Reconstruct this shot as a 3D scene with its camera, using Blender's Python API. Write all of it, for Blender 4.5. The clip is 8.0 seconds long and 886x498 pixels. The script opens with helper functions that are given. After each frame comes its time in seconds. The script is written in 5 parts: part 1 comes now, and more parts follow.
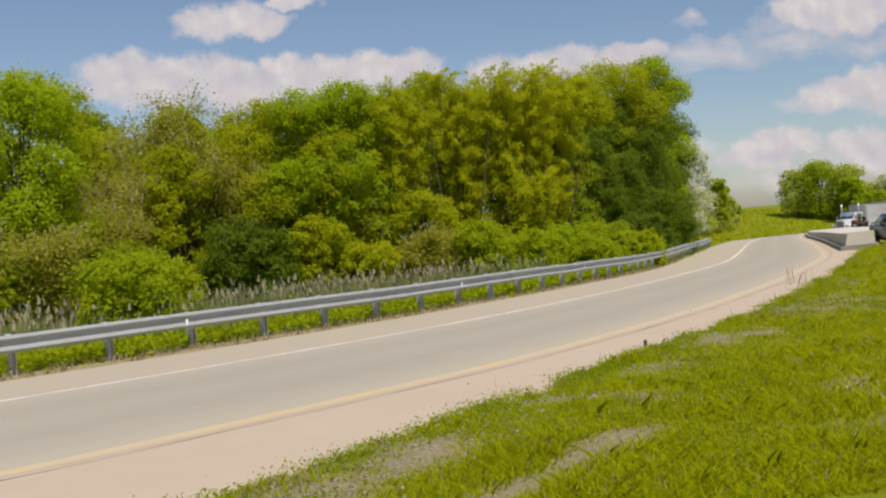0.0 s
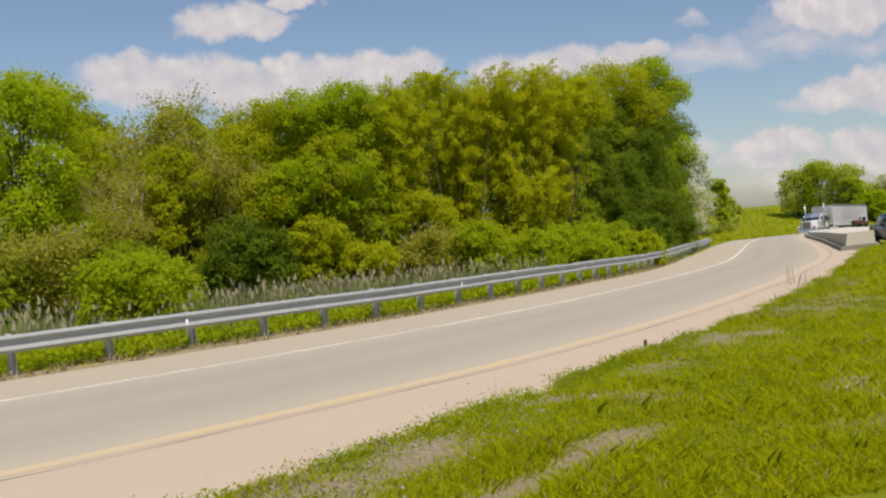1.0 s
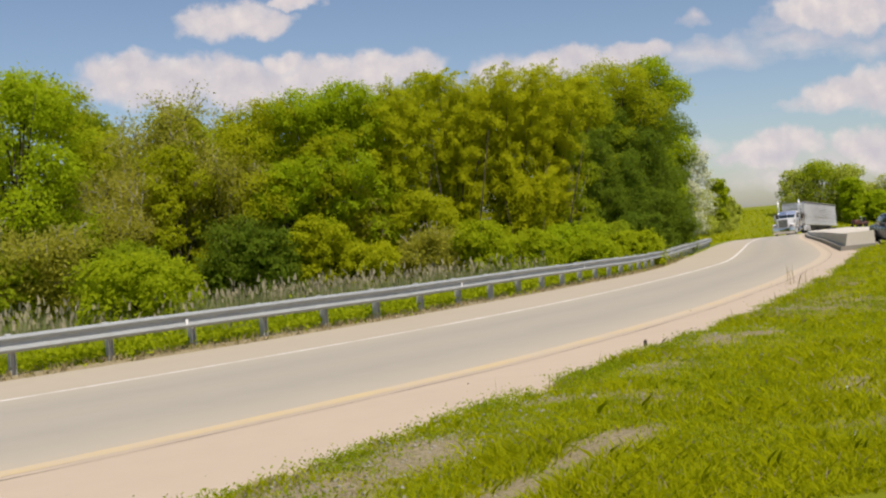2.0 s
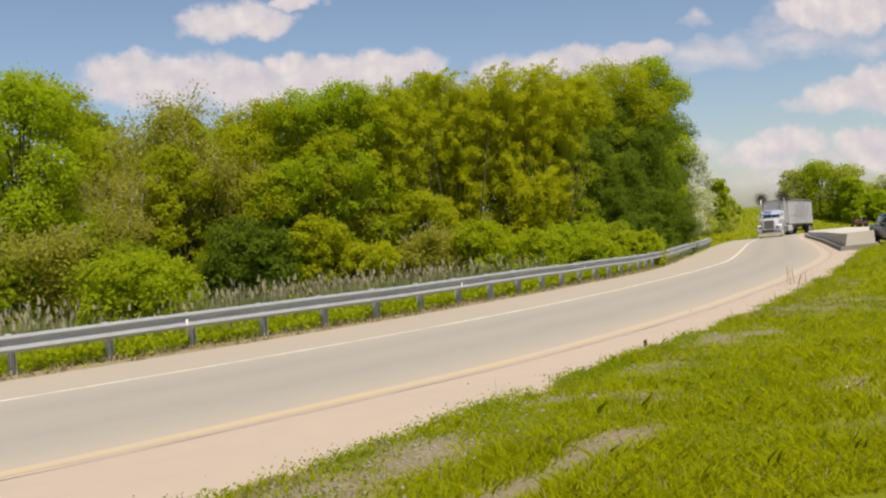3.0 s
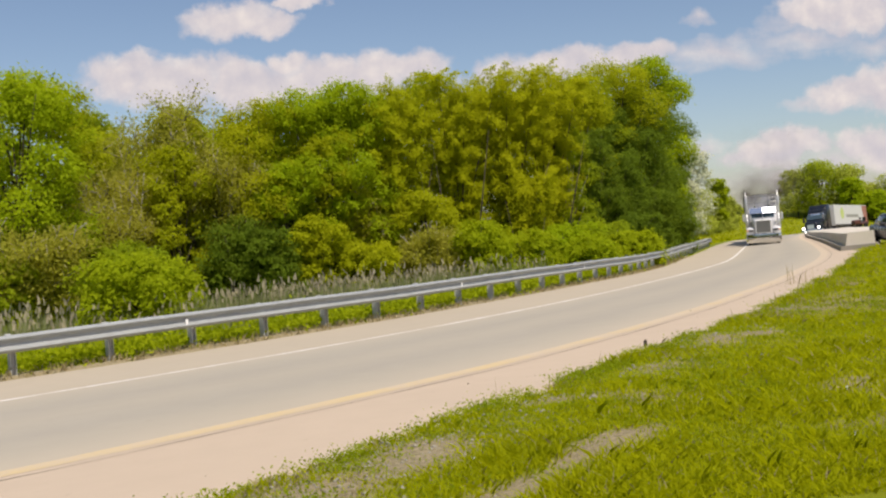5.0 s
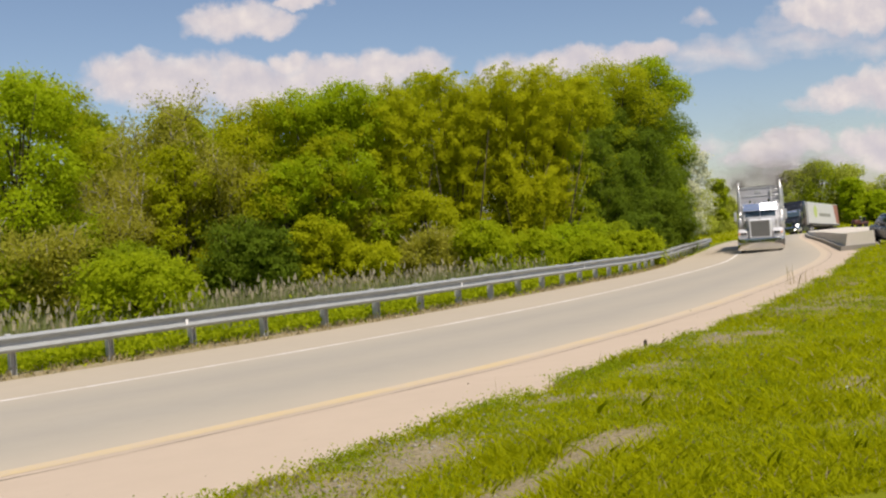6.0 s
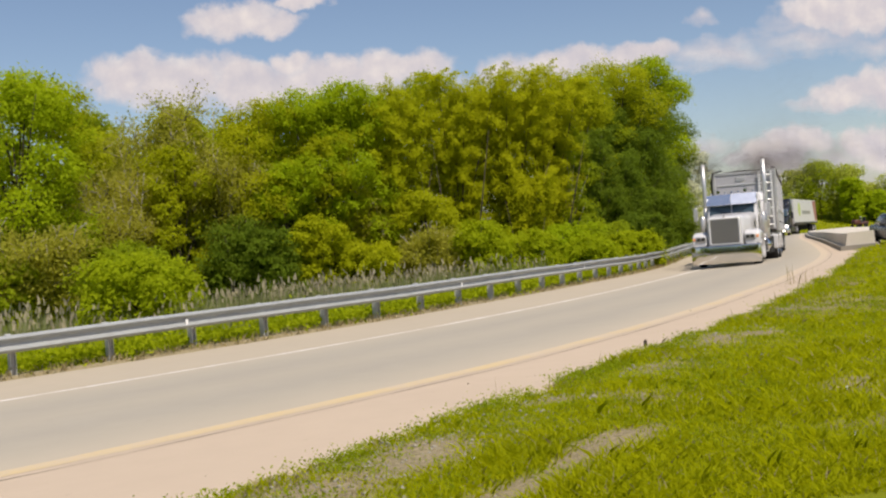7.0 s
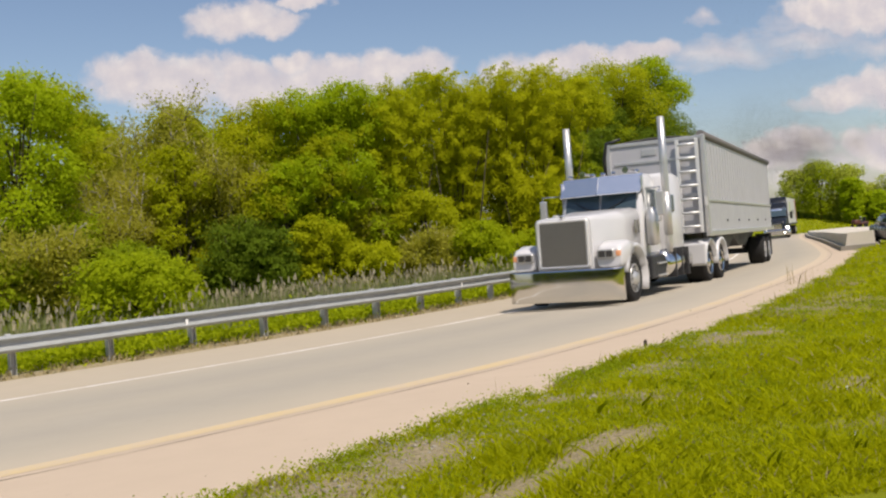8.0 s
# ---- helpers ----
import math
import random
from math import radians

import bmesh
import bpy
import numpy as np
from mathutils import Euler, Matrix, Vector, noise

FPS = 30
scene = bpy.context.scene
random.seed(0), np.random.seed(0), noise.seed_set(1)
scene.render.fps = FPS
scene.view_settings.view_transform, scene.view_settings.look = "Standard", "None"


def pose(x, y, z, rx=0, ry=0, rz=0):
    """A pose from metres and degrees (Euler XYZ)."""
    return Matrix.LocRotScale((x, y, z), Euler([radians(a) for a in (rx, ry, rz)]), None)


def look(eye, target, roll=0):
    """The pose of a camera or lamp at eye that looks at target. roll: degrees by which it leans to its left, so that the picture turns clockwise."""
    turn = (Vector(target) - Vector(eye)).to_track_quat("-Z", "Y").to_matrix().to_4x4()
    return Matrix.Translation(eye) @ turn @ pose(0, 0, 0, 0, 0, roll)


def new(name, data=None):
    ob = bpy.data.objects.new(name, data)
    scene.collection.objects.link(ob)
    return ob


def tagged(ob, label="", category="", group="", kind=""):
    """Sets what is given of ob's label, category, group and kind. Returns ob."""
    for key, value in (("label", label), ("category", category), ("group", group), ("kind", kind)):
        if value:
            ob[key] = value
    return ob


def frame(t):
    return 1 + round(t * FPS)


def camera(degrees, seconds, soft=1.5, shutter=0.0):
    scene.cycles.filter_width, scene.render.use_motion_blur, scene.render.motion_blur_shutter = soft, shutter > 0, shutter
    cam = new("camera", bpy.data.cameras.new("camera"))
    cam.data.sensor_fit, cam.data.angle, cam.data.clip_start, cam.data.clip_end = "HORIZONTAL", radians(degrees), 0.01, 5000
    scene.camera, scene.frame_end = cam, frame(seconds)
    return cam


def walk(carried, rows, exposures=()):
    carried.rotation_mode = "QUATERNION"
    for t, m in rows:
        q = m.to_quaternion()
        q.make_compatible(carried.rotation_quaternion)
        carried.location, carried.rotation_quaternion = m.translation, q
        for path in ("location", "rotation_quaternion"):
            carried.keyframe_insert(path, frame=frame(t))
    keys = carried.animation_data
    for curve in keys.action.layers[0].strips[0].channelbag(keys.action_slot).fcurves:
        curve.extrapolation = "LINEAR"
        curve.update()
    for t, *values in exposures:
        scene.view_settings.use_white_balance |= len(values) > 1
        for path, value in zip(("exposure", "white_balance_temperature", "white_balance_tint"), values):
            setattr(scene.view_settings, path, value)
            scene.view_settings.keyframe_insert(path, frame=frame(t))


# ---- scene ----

EYE_Z = 1.6
cam = camera(50.0, 8.0, 2.2, 0.12)
EYE_POSE = pose(0, 0, EYE_Z) @ pose(0, 0, 0, 90 - 1.228, 0, 0) @ pose(0, 0, 0, 0, 0, -3.47)
walk(cam, [(0.0, EYE_POSE), (8.0, EYE_POSE)], [(0.0, -0.09, 6700, 13), (1.0, -0.04, 6720, 13.2), (1.7, 0.0, 6740, 13.6), (2.9, 0.07, 6860, 15), (8.0, 0.06, 6860, 15)])

# ---- light ----
SUN_AZ, SUN_EL = radians(-64), radians(58)          # sun behind the viewer, a little to the right
TO_SUN = Vector((math.cos(SUN_AZ) * math.cos(SUN_EL), math.sin(SUN_AZ) * math.cos(SUN_EL), math.sin(SUN_EL)))
world = bpy.data.worlds.new("sky")
scene.world = world
world.use_nodes = True
wn = world.node_tree
sky = wn.nodes.new("ShaderNodeTexSky")
sky.sky_type, sky.sun_disc = "NISHITA", False
sky.sun_elevation, sky.sun_rotation = SUN_EL, radians(90) - SUN_AZ
sky.air_density, sky.dust_density, sky.ozone_density = 1.0, 0.8, 2.6
wn.nodes["Background"].inputs[1].default_value = 0.104
wn.links.new(sky.outputs[0], wn.nodes["Background"].inputs[0])
sun = new("sun", bpy.data.lights.new("sun", "SUN"))
sun.data.energy, sun.data.angle, sun.data.color = 4.5, radians(0.6), (1.0, 0.95, 0.86)
sun.matrix_world = look(TO_SUN * 50, (0, 0, 0))


# ---- materials ----
class Mat:
    """A principled material with short helpers for its nodes."""

    def __init__(self, name, rough=0.8, metal=0.0, spec=0.3):
        self.m = bpy.data.materials.new(name)
        self.m.use_nodes = True
        self.t = self.m.node_tree
        self.b = self.t.nodes["Principled BSDF"]
        self.b.inputs["Roughness"].default_value = rough
        self.b.inputs["Metallic"].default_value = metal
        self.b.inputs["Specular IOR Level"].default_value = spec

    def n(self, kind, **sets):
        node = self.t.nodes.new("ShaderNode" + kind)
        for k, v in sets.items():
            node.inputs[k.replace("_", " ")].default_value = v
        return node

    def link(self, a, b):
        self.t.links.new(a, b)

    def coord(self, out="Object"):
        return self.n("TexCoord").outputs[out]

    def noise(self, scale, detail=4.0, rough=0.6, vec=None, stretch=None):
        node = self.n("TexNoise", Scale=scale, Detail=detail, Roughness=rough)
        vec = vec or self.coord()
        if stretch:
            mp = self.n("Mapping")
            mp.inputs["Scale"].default_value = stretch
            self.link(vec, mp.inputs["Vector"])
            vec = mp.outputs[0]
        self.link(vec, node.inputs["Vector"])
        return node.outputs["Fac"]

    def ramp(self, fac, stops):
        node = self.n("ValToRGB")
        els = node.color_ramp.elements
        while len(els) < len(stops):
            els.new(0.5)
        for e, (p, c) in zip(els, stops):
            e.position, e.color = p, (*c, 1) if len(c) == 3 else c
        self.link(fac, node.inputs[0])
        return node.outputs[0]

    def mix(self, fac, a, b, mode="MIX"):
        node = self.t.nodes.new("ShaderNodeMix")
        node.data_type, node.blend_type = "RGBA", mode
        for sock, val in ((node.inputs[0], fac), (node.inputs[6], a), (node.inputs[7], b)):
            if isinstance(val, bpy.types.NodeSocket):
                self.link(val, sock)
            elif isinstance(val, tuple):
                sock.default_value = (*val, 1)
            else:
                sock.default_value = val
        return node.outputs[2]

    def math(self, op, a, b=0.5):
        node = self.t.nodes.new("ShaderNodeMath")
        node.operation = op
        for sock, val in ((node.inputs[0], a), (node.inputs[1], b)):
            if isinstance(val, bpy.types.NodeSocket):
                self.link(val, sock)
            else:
                sock.default_value = val
        return node.outputs[0]

    def color(self, val):
        if isinstance(val, tuple):
            self.b.inputs["Base Color"].default_value = (*val, 1)
        else:
            self.link(val, self.b.inputs["Base Color"])
        return self

    def bump(self, height, strength=0.3, distance=0.02):
        node = self.n("Bump", Strength=strength, Distance=distance)
        self.link(height, node.inputs["Height"])
        self.link(node.outputs[0], self.b.inputs["Normal"])
        return self


def plain(name, col, rough=0.6, metal=0.0, vary=0.12, scale=8.0, spec=0.4):
    """One colour with a little uneven wear."""
    m = Mat(name, rough, metal, spec)
    f = m.noise(scale)
    m.color(m.mix(f, tuple(c * (1 - vary) for c in col), tuple(min(1, c * (1 + vary)) for c in col)))
    r = m.ramp(m.noise(scale * 2.3), [(0.3, (rough * 0.8,) * 3), (0.7, (min(1, rough * 1.2),) * 3)])
    m.link(r, m.b.inputs["Roughness"])
    return m.m


def concrete(name, col, tracks=False):
    m = Mat(name, 0.85, 0, 0.2)
    big, mid, fine = m.noise(0.25), m.noise(2.5, 6), m.noise(45, 5, 0.7)
    c = m.mix(big, tuple(x * 0.90 for x in col), tuple(x * 1.07 for x in col))
    c = m.mix(m.math("MULTIPLY", mid, 0.55), c, tuple(x * 0.78 for x in col))
    c = m.mix(m.math("MULTIPLY", fine, 0.3), c, tuple(x * 0.7 for x in col))
    spots = m.ramp(m.noise(7, 3, 0.5), [(0.70, (0, 0, 0)), (0.78, (0.35,) * 3)])
    c = m.mix(spots, c, tuple(x * 0.55 for x in col))
    if tracks:                                       # cleaner concrete between the grey wheel tracks
        att = m.t.nodes.new("ShaderNodeAttribute")
        att.attribute_name = "across"
        worn = m.ramp(m.math("ADD", att.outputs["Fac"], m.math("MULTIPLY", m.math("SUBTRACT", m.noise(0.9, 4), 0.5), 0.12)),
                      [(0.0, (0.9,) * 3), (0.16, (0.35,) * 3), (0.3, (0, 0, 0)), (0.5, (0.3,) * 3), (0.68, (0, 0, 0)), (0.85, (0.35,) * 3), (1.0, (0.8,) * 3)])
        c = m.mix(m.math("MULTIPLY", worn, 0.75), c, (0.50, 0.43, 0.325))
    m.color(c).bump(fine, 0.25, 0.01)
    return m.m


def leaf_material(name, light, dark, through_col):
    m = Mat(name, 0.7, 0, 0.06)
    isl = m.n("NewGeometry").outputs["Random Per Island"]
    obj = m.n("ObjectInfo").outputs["Random"]
    f = m.math("ADD", m.math("MULTIPLY", isl, 0.45), m.math("MULTIPLY", m.ramp(m.noise(1.7, 3), [(0.3, (0, 0, 0)), (0.7, (1, 1, 1))]), 0.55))
    c = m.mix(f, dark, light)
    c = m.mix(m.math("MULTIPLY", obj, 0.3), c, (light[0] * 1.12, light[1] * 0.97, light[2]))
    c = m.mix(m.math("MULTIPLY", m.noise(0.45, 3), 0.3), c, tuple(x * 0.75 for x in dark))
    m.color(c)
    tr = m.n("BsdfTranslucent")
    tr.inputs[0].default_value = (*through_col, 1)
    mx = m.n("MixShader", Fac=0.5)
    m.link(m.b.outputs[0], mx.inputs[1])
    m.link(tr.outputs[0], mx.inputs[2])
    m.link(mx.outputs[0], m.t.nodes["Material Output"].inputs[0])
    return m.m


def worn_paint(name, paint, under, wear, further=0.0):
    """Road paint that has worn through to the concrete in places."""
    m = Mat(name, 0.75, 0, 0.2)
    f = m.math("ADD", m.math("MULTIPLY", m.noise(1.3, 5, 0.6), 0.6), m.math("MULTIPLY", m.noise(22, 4, 0.7), 0.4))
    if further:                                      # more worn towards the bend, where tyres cross it
        xyz = m.n("SeparateXYZ")
        m.link(m.coord(), xyz.inputs[0])
        f = m.math("SUBTRACT", f, m.math("MINIMUM", m.math("MULTIPLY", m.math("MAXIMUM", m.math("SUBTRACT", xyz.outputs[1], 9.0), 0.0), further), 0.16))
    m.color(m.mix(m.ramp(f, [(wear - 0.08, (0, 0, 0)), (wear + 0.14, (1, 1, 1))]), under, paint)).bump(m.noise(45, 4, 0.7), 0.2, 0.01)
    return m.m


M_ROAD = concrete("lane_concrete", (0.415, 0.378, 0.308), True)
M_SHOULDER = concrete("shoulder_concrete", (0.57, 0.46, 0.345))
M_SHOULDER_OUT = concrete("outer_shoulder_concrete", (0.50, 0.43, 0.325))
# darkened tone that paints in the shade along the median's base
M_FOOT_SHADE = concrete("shaded_footing_concrete", (0.30, 0.275, 0.23))
M_BLOCK = concrete("barrier_concrete", (0.66, 0.60, 0.51))
M_WHITE = worn_paint("white_line_paint", (0.78, 0.75, 0.70), (0.47, 0.42, 0.33), 0.42)
M_YELLOW = worn_paint("yellow_line_paint", (0.60, 0.465, 0.25), (0.54, 0.445, 0.325), 0.47, 0.0075)
M_GALV = plain("galvanised_steel", (0.35, 0.365, 0.36), 0.55, 0.25, 0.2, 3)
M_POST = plain("weathered_galvanised_post", (0.54, 0.54, 0.52), 0.6, 0.3, 0.25, 5)
M_BARK = plain("bark", (0.075, 0.06, 0.045), 0.9, 0, 0.4, 6, 0.1)
M_BARK_GREY = plain("grey_bark", (0.33, 0.30, 0.25), 0.9, 0, 0.3, 6, 0.1)
M_PEBBLE = plain("pale_gravel", (0.30, 0.275, 0.215), 0.9, 0, 0.35, 2, 0.2)
M_BOX_WHITE = plain("white_reflector", (0.8, 0.8, 0.78), 0.4)
M_JOINT = worn_paint("joint_tar", (0.16, 0.13, 0.10), (0.45, 0.37, 0.28), 0.44)


# ---- shapes ----
def mesh_of(name, verts, faces, materials=(), smooth=False):
    me = bpy.data.meshes.new(name)
    me.from_pydata([tuple(v) for v in verts], [], faces)
    for mt in materials:
        me.materials.append(mt)
    if smooth:
        me.polygons.foreach_set("use_smooth", [True] * len(me.polygons))
    me.update()
    return me


def quads_mesh(name, pts, size, material, seed):
    """Many small leaf-shaped quads of random turn at the points. One island each."""
    rng = np.random.default_rng(seed)
    n = len(pts)
    a = rng.normal(size=(n, 3))
    a /= np.linalg.norm(a, axis=1)[:, None]
    b = np.cross(a, rng.normal(size=(n, 3)))
    b /= np.linalg.norm(b, axis=1)[:, None]
    s = (size * rng.uniform(0.6, 1.3, n))[:, None]
    v = np.empty((n, 4, 3))
    v[:, 0], v[:, 1] = pts - a * s * 0.6, pts + b * s * 0.34
    v[:, 2], v[:, 3] = pts + a * s * 0.6, pts - b * s * 0.34
    me = bpy.data.meshes.new(name)
    me.vertices.add(n * 4)
    me.vertices.foreach_set("co", v.ravel())
    me.loops.add(n * 4)
    me.loops.foreach_set("vertex_index", np.arange(n * 4))
    me.polygons.add(n)
    me.polygons.foreach_set("loop_start", np.arange(n) * 4)
    me.materials.append(material)
    me.update(calc_edges=True)
    return me


def tube(bm, pts, radii, sides=7):
    """A tapered tube through the points."""
    rings = []
    for i, p in enumerate(pts):
        d = (Vector(pts[min(i + 1, len(pts) - 1)]) - Vector(pts[max(i - 1, 0)])).normalized()
        q = d.to_track_quat("Z", "Y")
        rings.append([bm.verts.new(Vector(p) + q @ Vector((math.cos(2 * math.pi * k / sides) * radii[i], math.sin(2 * math.pi * k / sides) * radii[i], 0))) for k in range(sides)])
    for r0, r1 in zip(rings, rings[1:]):
        for k in range(sides):
            f = bm.faces.new((r0[k], r0[(k + 1) % sides], r1[(k + 1) % sides], r1[k]))
            f.smooth = True
    bm.faces.new(rings[0][::-1])
    bm.faces.new(rings[-1])


def box(bm, x0, x1, y0, y1, z0, z1, bevel=0.0):
    """A box with softened edges."""
    made = bmesh.ops.create_cube(bm, size=1, matrix=Matrix.LocRotScale(((x0 + x1) / 2, (y0 + y1) / 2, (z0 + z1) / 2), None, (x1 - x0, y1 - y0, z1 - z0)))
    if bevel:
        edges = {e for v in made["verts"] for e in v.link_edges}
        bmesh.ops.bevel(bm, geom=list(edges), offset=bevel, segments=2, profile=0.5, affect="EDGES")


def part(name, bm, material, parent=None, label=""):
    me = bpy.data.meshes.new(name)
    bm.to_mesh(me)
    bm.free()
    me.materials.append(material)
    ob = new(name, me)
    ob.parent = parent
    return tagged(ob, label)


# ---- the lie of the land ----
def dip(y):
    t = min(1.0, max(0.0, (y - 104) / 24))
    return t * t * (3 - 2 * t)


def slope(x, y):
    """The banked, falling plane on which the road lies."""
    return EYE_Z - 1.8 + 0.0457 * (x - 2.93) - 0.036 * (y - 20) + 0.26 * math.exp(-((y - 108) / 28) ** 2) - 0.8 * dip(y) - 0.13 * math.exp(-((y - 46) / 12) ** 2)


EDGE_POINTS = [(-46, -14), (-30, -4.0), (-14, 6.9), (-6.1, 12.5), (-1.9, 16.3), (1.4, 20.2), (5.0, 26.2), (7.7, 31.5), (12.9, 43.8), (19.6, 62.5),
               (26.0, 81.2), (30.3, 92.5), (33.5, 100.6), (37.5, 108.2), (43.8, 118.3), (48.7, 124.7), (53.3, 130.3), (58.3, 135.7), (71.5, 144.9), (91.6, 154.3), (130, 165.3), (210, 179)]


def smooth_line(points, step=0.5):
    p = np.array(points, float)
    out = []
    ext = np.vstack([2 * p[0] - p[1], p, 2 * p[-1] - p[-2]])
    for i in range(1, len(ext) - 2):
        a, b, c, d = ext[i - 1], ext[i], ext[i + 1], ext[i + 2]
        for t in np.linspace(0, 1, 40, endpoint=False):
            out.append(0.5 * (2 * b + (c - a) * t + (2 * a - 5 * b + 4 * c - d) * t * t + (3 * b - a - 3 * c + d) * t ** 3))
    q = np.array(out)
    s = np.concatenate([[0], np.cumsum(np.linalg.norm(np.diff(q, axis=0), axis=1))])
    u = np.arange(0, s[-1], step)
    q = np.stack([np.interp(u, s, q[:, 0]), np.interp(u, s, q[:, 1])], 1)
    k = np.ones(17) / 17
    for _ in range(3):
        for j in (0, 1):
            q[8:-8, j] = np.convolve(q[:, j], k, "valid")
    return q


LINE = smooth_line(EDGE_POINTS)                    # the white edge line of the ramp
TAN = np.gradient(LINE, axis=0)
TAN /= np.linalg.norm(TAN, axis=1)[:, None]
NRM = np.stack([-TAN[:, 1], TAN[:, 0]], 1)         # towards the guardrail
ARC = np.concatenate([[0], np.cumsum(np.linalg.norm(np.diff(LINE, axis=0), axis=1))])


def along(s, off):
    """The point at s metres along the edge line and off metres towards the guardrail, and the way of the line there."""
    f = [np.interp(s, ARC, c) for c in (LINE[:, 0], LINE[:, 1], NRM[:, 0], NRM[:, 1])]
    return f[0] + f[2] * off, f[1] + f[3] * off, math.atan2(-f[2], f[3])


def arc_of(x, y):
    d = (LINE[:, 0] - x) ** 2 + (LINE[:, 1] - y) ** 2
    i = int(d.argmin())
    return ARC[i], float((x - LINE[i, 0]) * NRM[i, 0] + (y - LINE[i, 1]) * NRM[i, 1])


S0 = arc_of(2.8, 22.2)[0]                          # where the edge line passes nearest to the middle of the view


def rail_offset(s):
    return float(np.interp(s, [S0 - 40, S0 - 8, S0 + 18, S0 + 40], [3.9, 3.9, 3.3, 3.3]))


def outer_edge(s):
    return rail_offset(s) - 0.32


INNER_S, INNER_D = [S0 - 30, S0 - 14, S0 - 11, S0 - 8, S0 - 4, S0, S0 + 8, S0 + 22, S0 + 60], [-9.0, -8.75, -7.9, -7.15, -6.45, -5.85, -5.5, -5.7, -6.2]


def inner_edge(s):
    return float(np.interp(s, INNER_S, INNER_D))


def step01(a, b, v):
    t = min(1.0, max(0.0, (v - a) / (b - a)))
    return t * t * (3 - 2 * t)


def ground_height(x, y):
    s, d = arc_of(x, y)
    z = slope(x, y) if y < 200 else slope(x, 200) - 0.006 * (y - 200)
    if x > 120:
        z -= 0.03 * (x - 120)
    if x < -60:
        z += 0.04 * (-60 - x)
    far = step01(70, 150, y)
    out = d - rail_offset(s)
    z -= (1 - far) * 0.5 * step01(0.6, 6, out)                      # ditch behind the guardrail
    z += far * 5.3 * step01(2, 44, out) + step01(0.5, 25, out) * step01(60, 110, y) * 0.5   # grassy rise beyond the bend
    edge_in = inner_edge(s) - d
    wob = 0.28 * noise.noise(Vector((x * 0.7, y * 0.7, 3))) + 0.15 * noise.noise(Vector((x * 2.3, y * 2.3, 7)))
    inside = step01(-0.1, 0.15, edge_in + wob) if edge_in > -2 else 0.0
    outside = step01(-0.1, 0.2, out + 0.3 + wob * 0.6)
    rough = 0.045 * noise.noise(Vector((x * 0.8, y * 0.8, 0))) + 0.02 * noise.noise(Vector((x * 3, y * 3, 5)))
    grass = max(inside, outside)
    return z - 0.07 + grass * (0.125 + rough * 0.7)


def bare(x, y):
    """How bare and gravelly the verge is, 0 to 1."""
    s, d = arc_of(x, y)
    e = inner_edge(s) - d
    near = math.exp(-((e - 0.75) / 0.75) ** 2) * 0.52 * (1 - 0.75 * step01(16, 24, y))
    lane_x = TRACK_X(y)
    track = 1.0 * math.exp(-((x - lane_x + 0.1 * noise.noise(Vector((x * 2, y * 2, 6)))) / 0.26) ** 2) * (1 - step01(5.6, 6.4, y)) * step01(2.8, 3.4, y)
    for px, py, rx, ry in ((1.37, 7.05, 0.28, 0.6), (3.45, 10.5, 0.55, 0.4), (2.0, 8.7, 0.4, 0.3), (0.75, 7.4, 0.75, 0.4), (4.7, 13.2, 0.9, 0.35)):
        track = max(track, 0.8 * math.exp(-(((x - px) / rx) ** 2 + ((y - py) / ry) ** 2)))
    patch = 0.6 * noise.noise(Vector((x * 0.55, y * 0.42, 11))) + 0.45 * noise.noise(Vector((x * 1.9, y * 1.6, 2))) - 0.10
    out = d - rail_offset(s)
    foot = 0.95 * step01(-0.7, -0.3, out) * (1 - step01(0.1, 0.6, out)) if out > -1 else 0.0
    return min(1, max(0, max(near + patch * 0.9, track + patch * 0.4, patch * 1.15, foot + patch * 0.3)))


def TRACK_X(y):
    """The worn footpath across the verge."""
    return 0.44 + 0.69 * (y - 4.87)


